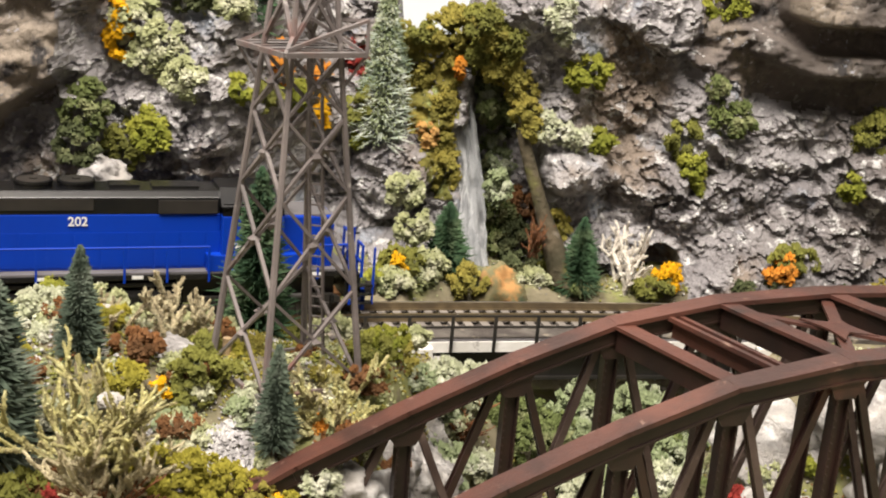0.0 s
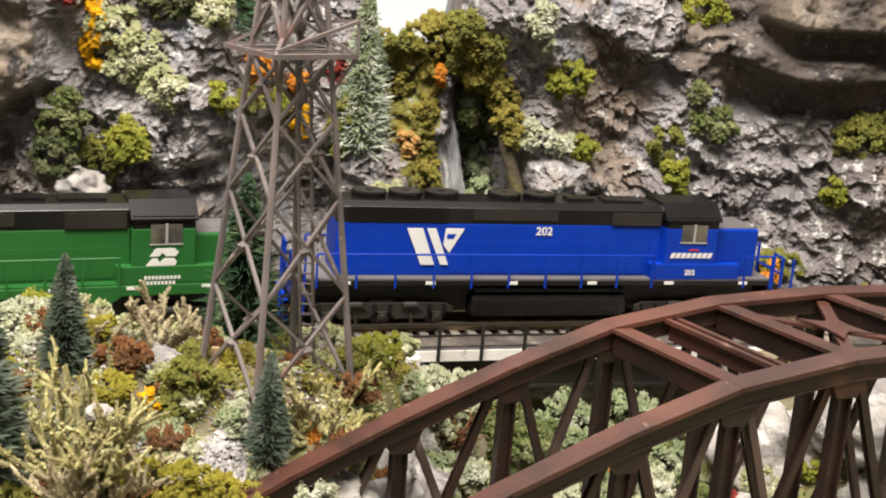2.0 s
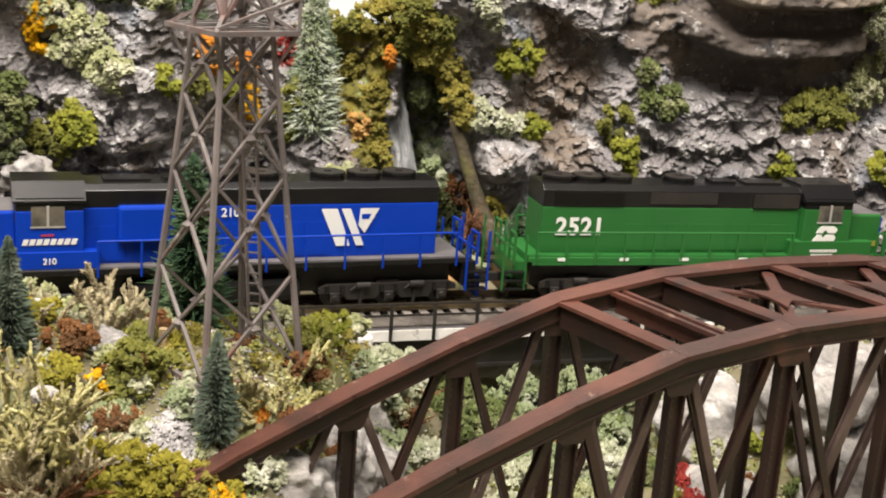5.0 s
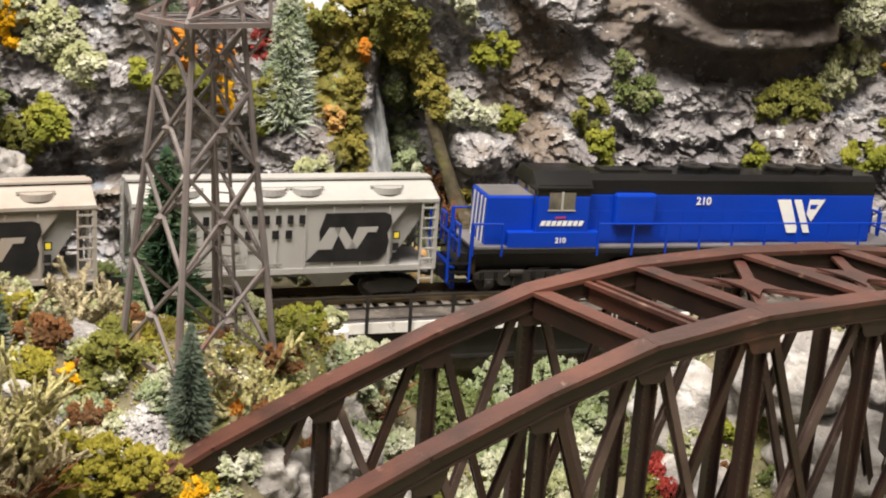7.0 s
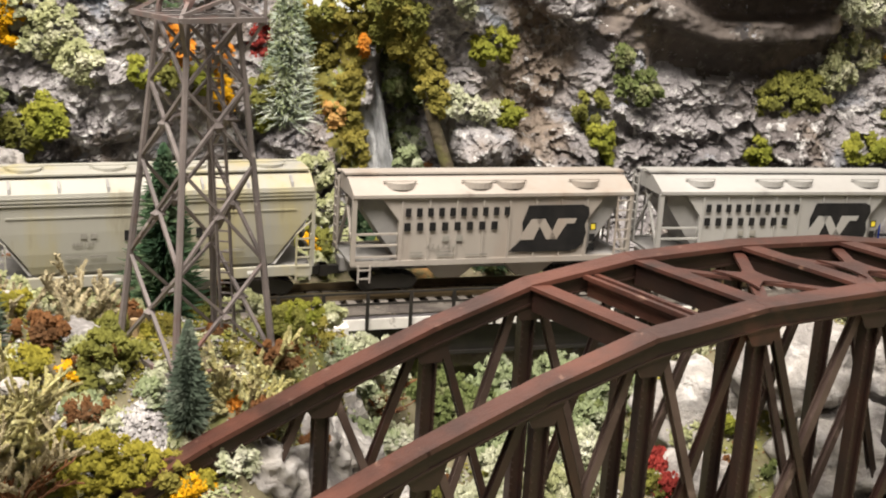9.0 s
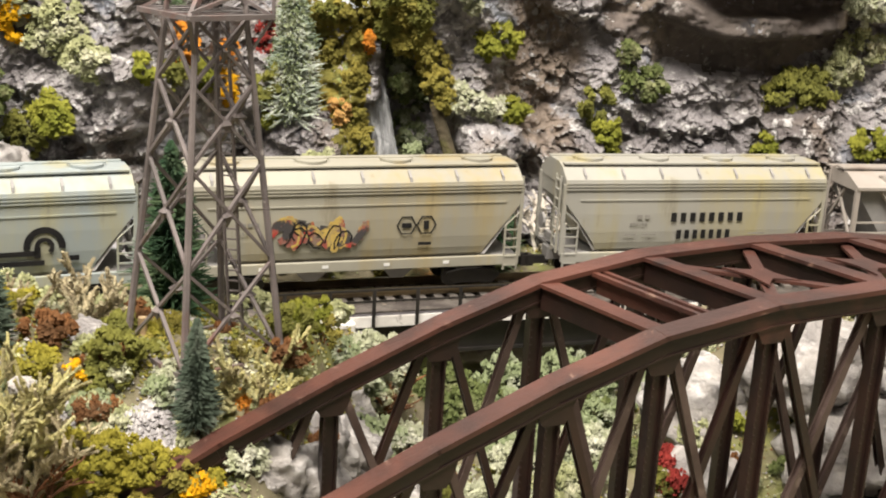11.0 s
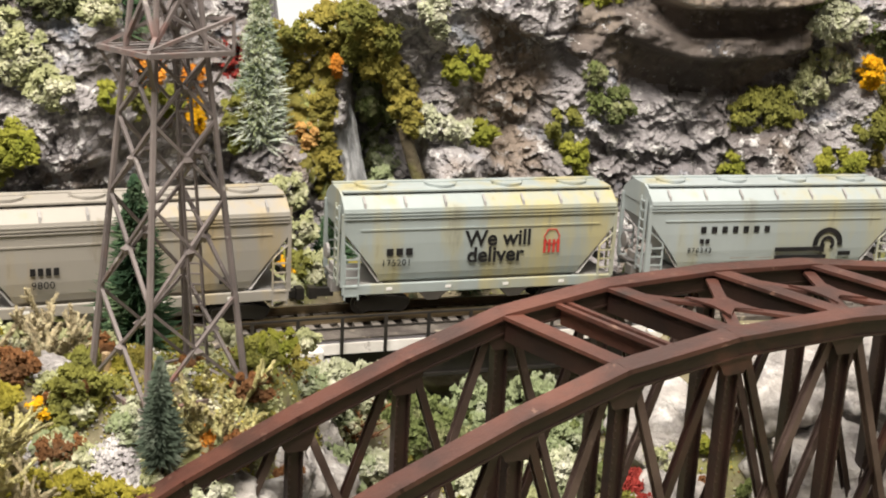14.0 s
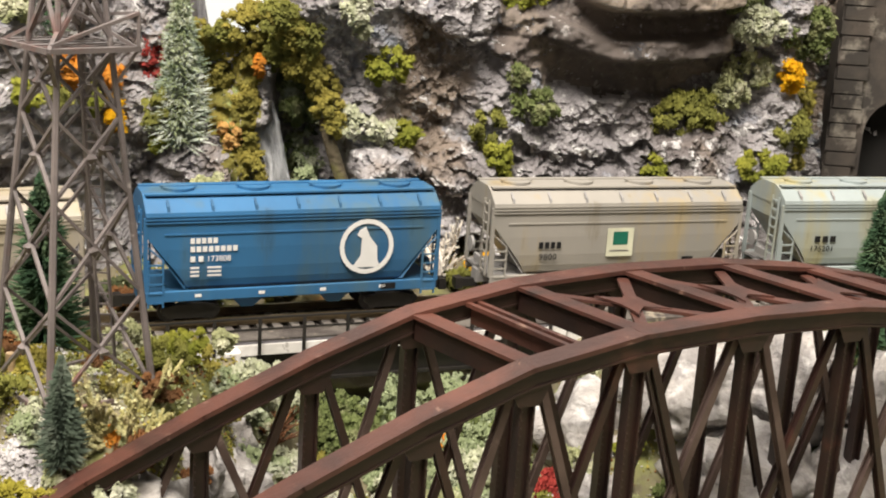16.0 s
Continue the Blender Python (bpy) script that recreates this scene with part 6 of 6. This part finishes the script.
def blue_loco(number, roof):
    e = locomotive("diesel_locomotive", "blue and black six-axle diesel locomotive with white emblem and number " + number, BLUE, 6.74, -5.66, 3.17, 4.68, 6.0, 3.26, 2.72, 2.68,
                   (-4.75, -3.8, -2.85, -1.15, -0.18), 3, roof)
    return e


loco_a = blue_loco("202", BLACK)
loco_b = locomotive("diesel_locomotive", "green and black four-axle diesel locomotive with white number 2521", GREEN, 5.66, -4.9, 2.72, 4.2, 5.3, 3.2, 2.61, 2.48, (-4.3, -3.47, -2.64, -0.8), 2, BLACK, True)
loco_c = blue_loco("210", BLACK)
# lettering on the side that faces the viewer; the third engine runs backwards, so its far side is lettered and turned round
HS = -0.665
slant_emblem(loco_a, -3.86, HS, 1.64, 2.6)
text("number", "202", 0.21, -0.41, HS, 2.45, WHITE, loco_a, bold=0.006)
text("number", "202", 0.14, 3.8, -0.945, 1.46, WHITE, loco_a, bold=0.004)
bars("name_lettering", letters(3.33, 4.56, 8, 0.78), 1.92, 2.06, -0.915, WHITE, loco_a, 0.05)
bars("name_lettering", letters(3.85, 4.15, 4, 0.8), 2.12, 2.17, -0.915, RED, loco_a, 0.03)
text("number", "2521", 0.45, -4.5, HS, 1.86, WHITE, loco_b, spacing=1.08, bold=0.02)
g = G()
g.prism([(3.03, 1.76), (3.18, 1.94), (3.3, 1.94), (3.36, 1.84), (3.46, 1.94), (3.7, 1.94), (3.76, 1.85), (3.72, 1.76)], -0.925, -0.905)
g.prism([(3.12, 1.99), (3.26, 2.18), (3.7, 2.18), (3.8, 2.09), (3.74, 1.99), (3.5, 1.99), (3.42, 2.08), (3.34, 1.99)], -0.925, -0.905)
part("emblem", g, WHITE, loco_b, "white slanted railway emblem")
bars("name_lettering", letters(3.0, 3.87, 10, 0.7), 1.44, 1.52, -0.945, WHITE, loco_b)
bars("name_lettering", letters(3.05, 3.75, 8, 0.7), 1.31, 1.39, -0.945, WHITE, loco_b)
# lighter green patch that paints a reflection on the nose side
part("nose_panel", G().box(4.98, 5.2, -0.715, -0.703, 1.56, 1.72), FOAM["lime"], loco_b)


def turned(ob):
    """Turn a lettering piece to the engine's other side."""
    ob.matrix_basis = pose(0, 0, 0, 0, 0, 180) @ ob.matrix_basis
    return ob


before = set(loco_c.children)
slant_emblem(loco_c, 2.55, HS, 1.64, 2.6)
text("number", "210", 0.21, 0.05, HS, 2.45, WHITE, loco_c, bold=0.006)
text("number", "210", 0.14, -4.1, -0.945, 1.46, WHITE, loco_c, bold=0.004)
bars("name_lettering", letters(-4.56, -3.33, 8, 0.78), 1.92, 2.06, -0.915, WHITE, loco_c, 0.05)
bars("name_lettering", letters(-4.15, -3.85, 4, 0.8), 2.12, 2.17, -0.915, RED, loco_c, 0.03)
for ob in set(loco_c.children) - before:
    turned(ob)
stripes = G()
for k in range(4):
    stripes.prism([(-0.62 + 0.32 * k, 1.3), (-0.5 + 0.32 * k, 1.3), (-0.32 + 0.32 * k, 2.6), (-0.44 + 0.32 * k, 2.6)], -0.004, 0.004)
st = part("nose_stripes", stripes, WHITE, loco_c, "white slanted nose stripes")
st.matrix_basis = pose(6.01 * U, 0, 0, 0, 0, 90)
part("blower_housing", G().box(1.2, 2.4, 0.6, 0.86, 1.9, 2.78), BLUE, loco_c, bevel=0.08)

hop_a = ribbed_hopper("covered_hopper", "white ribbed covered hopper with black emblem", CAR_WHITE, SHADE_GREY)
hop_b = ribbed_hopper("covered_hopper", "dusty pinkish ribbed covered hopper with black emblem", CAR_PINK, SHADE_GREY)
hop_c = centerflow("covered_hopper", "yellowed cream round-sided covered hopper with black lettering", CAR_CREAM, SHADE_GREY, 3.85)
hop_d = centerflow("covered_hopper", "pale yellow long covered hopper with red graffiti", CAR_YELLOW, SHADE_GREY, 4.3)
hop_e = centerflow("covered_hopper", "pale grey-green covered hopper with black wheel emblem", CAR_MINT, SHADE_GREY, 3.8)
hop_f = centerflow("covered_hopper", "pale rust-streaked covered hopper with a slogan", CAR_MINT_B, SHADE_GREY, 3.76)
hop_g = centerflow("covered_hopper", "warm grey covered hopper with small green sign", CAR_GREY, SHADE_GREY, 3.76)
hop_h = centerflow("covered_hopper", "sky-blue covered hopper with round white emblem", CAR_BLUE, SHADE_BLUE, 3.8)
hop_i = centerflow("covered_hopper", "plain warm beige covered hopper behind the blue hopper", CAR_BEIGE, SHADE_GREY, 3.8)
y = SURF - 0.008
bars("name_lettering", letters(-0.75, 1.5, 8, 0.55), 1.77, 2.02, y, INK, hop_c)
bars("name_lettering", letters(-0.55, 1.15, 7, 0.55), 1.29, 1.54, y, INK, hop_c)
bars("mark_lettering", [(-1.75, -1.6), (-1.52, -1.38)], 1.85, 1.97, y, INK_SOFT, hop_c)
text("number", "490107", 0.11, -1.95, y, 1.66, INK_SOFT, hop_c, spacing=1.1)
bars("data_lettering", [(-2.1, -1.75), (-1.55, -1.15), (1.6, 2.1)], 1.40, 1.44, y, INK_SOFT, hop_c)
bars("mark_lettering", letters(-3.2, -2.55, 4), 1.90, 2.0, y, INK_SOFT, hop_d)
text("number", "5654", 0.10, -3.2, y, 1.68, INK_SOFT, hop_d, spacing=1.2)
GRAF_YELLOW = mat("yellow_spray", (0.5, 0.36, 0.09), (0.4, 0.3, 0.12), 0.6, scale=2.0)
GRAF = mat("spray_graffiti", (0.36, 0.05, 0.04), (0.22, 0.16, 0.12), 0.6, scale=2.2, spot=[((0.50, 0.36, 0.10), 1.8, 0.50, 0.56), ((0.06, 0.055, 0.055), 2.6, 0.53, 0.58)])
rnd = random.Random(8)
for nm, material, count, w, lift in (("graffiti", GRAF, 13, 0.085, 0.004), ("graffiti_outline", INK, 6, 0.018, 0.014), ("graffiti_highlight", GRAF_YELLOW, 3, 0.03, 0.010)):
    g = G()
    for k in range(count):
        x, z = -2.13 + 2.0 * (k + rnd.uniform(0, 0.6)) / count, rnd.uniform(1.3, 1.5)
        a = rnd.uniform(0.4, 1.4)
        for step in range(7):
            dx, dz = 0.17 * math.cos(a), 0.17 * math.sin(a)
            nx, nz = -w * math.sin(a), w * math.cos(a)
            if not 1.2 < z + dz < 2.1:
                a = -a
                dz = -dz
            g.prism([(x - nx, z - nz), (x + dx - nx, z + dz - nz), (x + dx + nx, z + dz + nz), (x + nx, z + nz)], y - lift - 0.0006 * (k + step / 8), y)
            x, z, a = x + dx, z + dz, a + rnd.uniform(-0.2, 1.3)
    part(nm, g, material, hop_d, "red and yellow sprayed graffiti")
def ring(e, cx, cz, r, w, material, name="emblem_ring", n=24, a0=0.0, a1=math.tau):
    g = G()
    for i in range(n):
        a, b = a0 + (a1 - a0) * i / n, a0 + (a1 - a0) * (i + 1) / n
        g.prism([(cx + r * math.cos(a), cz + r * math.sin(a)), (cx + r * math.cos(b), cz + r * math.sin(b)), (cx + (r - w) * math.cos(b), cz + (r - w) * math.sin(b)), (cx + (r - w) * math.cos(a), cz + (r - w) * math.sin(a))], y - 0.01, y)
    return part(name, g, material, e)


for cx in (1.17, 1.70):
    ring(hop_d, cx, 1.83, 0.27, 0.035, INK, "hexagon_emblem", 6)
part("emblem_dot", G().box(1.63, 1.77, y - 0.01, y, 1.72, 1.94).box(1.04, 1.3, y - 0.01, y, 1.77, 1.89), INK, hop_d)
part("data_plate", G().box(1.5, 1.85, y - 0.01, y, 1.3, 1.38), INK, hop_d)
bars("name_lettering", letters(-2.27, 0.0, 7, 0.5), 2.03, 2.21, y, INK, hop_e)
bars("mark_lettering", letters(-2.27, -1.93, 2), 1.73, 1.86, y, INK, hop_e)
text("number", "876343", 0.14, -2.62, y, 1.47, INK, hop_e, spacing=1.25)
ring(hop_e, 1.73, 1.66, 0.47, 0.15, INK, "emblem_arc", 14, -0.15, 3.3)
ring(hop_e, 1.73, 1.66, 0.22, 0.1, INK, "emblem_arc", 12, -0.9, 3.6)
part("emblem_bar", G().box(0.08, 1.6, y - 0.01, y, 1.45, 1.57).box(0.08, 1.72, y - 0.01, y, 1.22, 1.34).box(1.5, 1.64, y - 0.01, y, 1.4, 1.66), INK, hop_e)
part("data_plate", G().box(2.1, 2.5, y - 0.01, y, 1.3, 1.42), INK, hop_e)
bars("data_lettering", [(-1.3, -0.7), (-0.5, 0.0)], 1.28, 1.31, y, INK_SOFT, hop_e)
text("slogan", "We will", 0.40, -0.5, y, 1.88, INK, hop_f, bold=0.012)
text("slogan", "deliver", 0.40, -0.44, y, 1.44, INK, hop_f, bold=0.012)
bars("mark_lettering", letters(-2.62, -1.85, 3), 1.70, 1.88, y, INK, hop_f)
text("number", "175201", 0.17, -2.75, y, 1.42, INK, hop_f, spacing=1.1)
g = G()
for k in range(4):
    g.box(1.70 + 0.13 * k, 1.77 + 0.13 * k, y - 0.01, y, 1.62, 1.98)
part("shield_stripes", g, RED, hop_f, "red and white striped shield")
ring(hop_f, 1.93, 2.06, 0.24, 0.03, RED, "shield_top", 6)
bars("mark_lettering", letters(-2.4, -1.7, 4), 1.68, 1.86, y, INK, hop_g)
text("number", "9800", 0.17, -2.38, y, 1.36, INK, hop_g, spacing=1.1)
part("sign", G().box(-0.38, 0.42, y - 0.01, y, 1.42, 2.22), mat("cream_sign", (0.66, 0.66, 0.5), None, 0.5), hop_g, "cream sign with green square")
part("sign_square", G().box(-0.2, 0.25, y - 0.016, y - 0.01, 1.75, 2.12), mat("green_sign", (0.01, 0.14, 0.09), None, 0.5), hop_g)
bars("sign_lettering", [(-0.28, 0.3), (-0.2, 0.25)], 1.56, 1.6, y - 0.01, INK_SOFT, hop_g)
part("data_plate", G().box(2.0, 2.35, y - 0.01, y, 1.2, 1.36), INK, hop_g)
bars("name_lettering", letters(-2.72, -2.02, 5, 0.75), 2.14, 2.28, y, WHITE, hop_h)
bars("name_lettering", letters(-2.72, -1.52, 8, 0.75), 1.93, 2.07, y, WHITE, hop_h)
text("number", "173808", 0.14, -2.32, y, 1.68, WHITE, hop_h)
bars("mark_lettering", [(-2.72, -2.6), (-2.52, -2.4)], 1.68, 1.82, y, WHITE, hop_h)
for z in (1.2, 1.3, 1.4):
    bars("data_lettering", [(-2.72, -2.5), (-2.3, -1.95)], z + 0.1, z + 0.15, y, WHITE, hop_h)
ring(hop_h, 1.82, 1.9, 0.73, 0.12, WHITE)
part("emblem_blob", G().prism([(1.44, 1.35), (2.21, 1.35), (2.12, 1.55), (2.10, 1.90), (1.90, 2.15), (1.77, 2.43), (1.61, 2.34), (1.55, 2.21), (1.68, 2.12), (1.66, 1.66)], y - 0.01, y), WHITE, hop_h)
part("data_plate", G().box(2.25, 2.65, -1.03, -1.02, 0.74, 0.9), INK, hop_h)


# ---------------------------------------------------------------- what moves
TRAIN_S = [(0.0, -8.0), (0.5, -5.05), (1.0, -1.97), (1.5, 1.02), (2.0, 4.07), (2.5, 7.25), (3.0, 10.37), (3.5, 13.59), (4.0, 16.91), (4.5, 20.2), (5.0, 23.47), (5.5, 26.83), (6.0, 30.22), (6.5, 33.65), (7.0, 37.1),
           (7.5, 40.57), (8.0, 44.0), (8.5, 47.51), (9.0, 51.06), (9.5, 54.6), (10.0, 58.17), (10.5, 61.75), (11.0, 65.33), (11.5, 68.93), (12.0, 72.62), (12.5, 76.22), (13.0, 79.92), (13.5, 83.63), (14.0, 87.42), (14.5, 91.1), (15.0, 95.05), (15.5, 98.75), (16.0, 102.6)]
CONSIST = [(loco_a, 0.0, 4.3, False), (loco_b, -13.32, 3.7, False), (loco_c, -26.72, 4.3, True), (hop_a, -37.99, 2.7, False), (hop_b, -46.5, 2.7, False), (hop_c, -55.2, 2.7, False),
           (hop_d, -64.55, 3.1, False), (hop_e, -73.9, 2.7, False), (hop_f, -82.5, 2.7, False), (hop_g, -91.4, 2.7, False), (hop_h, -100.5, 2.7, False), (hop_i, -109.6, 2.7, False)]


def car_pose(s, half, backwards):
    a, _ = along(s - half)
    b, _ = along(s + half)
    c = (a + b) / 2
    yaw = math.degrees(math.atan2(b.y - a.y, b.x - a.x)) + (180 if backwards else 0)
    return pose(c.x * U, c.y * U, 0, 0, 0, yaw)


def motions():
    for ob, off, half, back in CONSIST:
        walk(ob, [(t, car_pose(s + off, half, back)) for t, s in TRAIN_S])


motions()
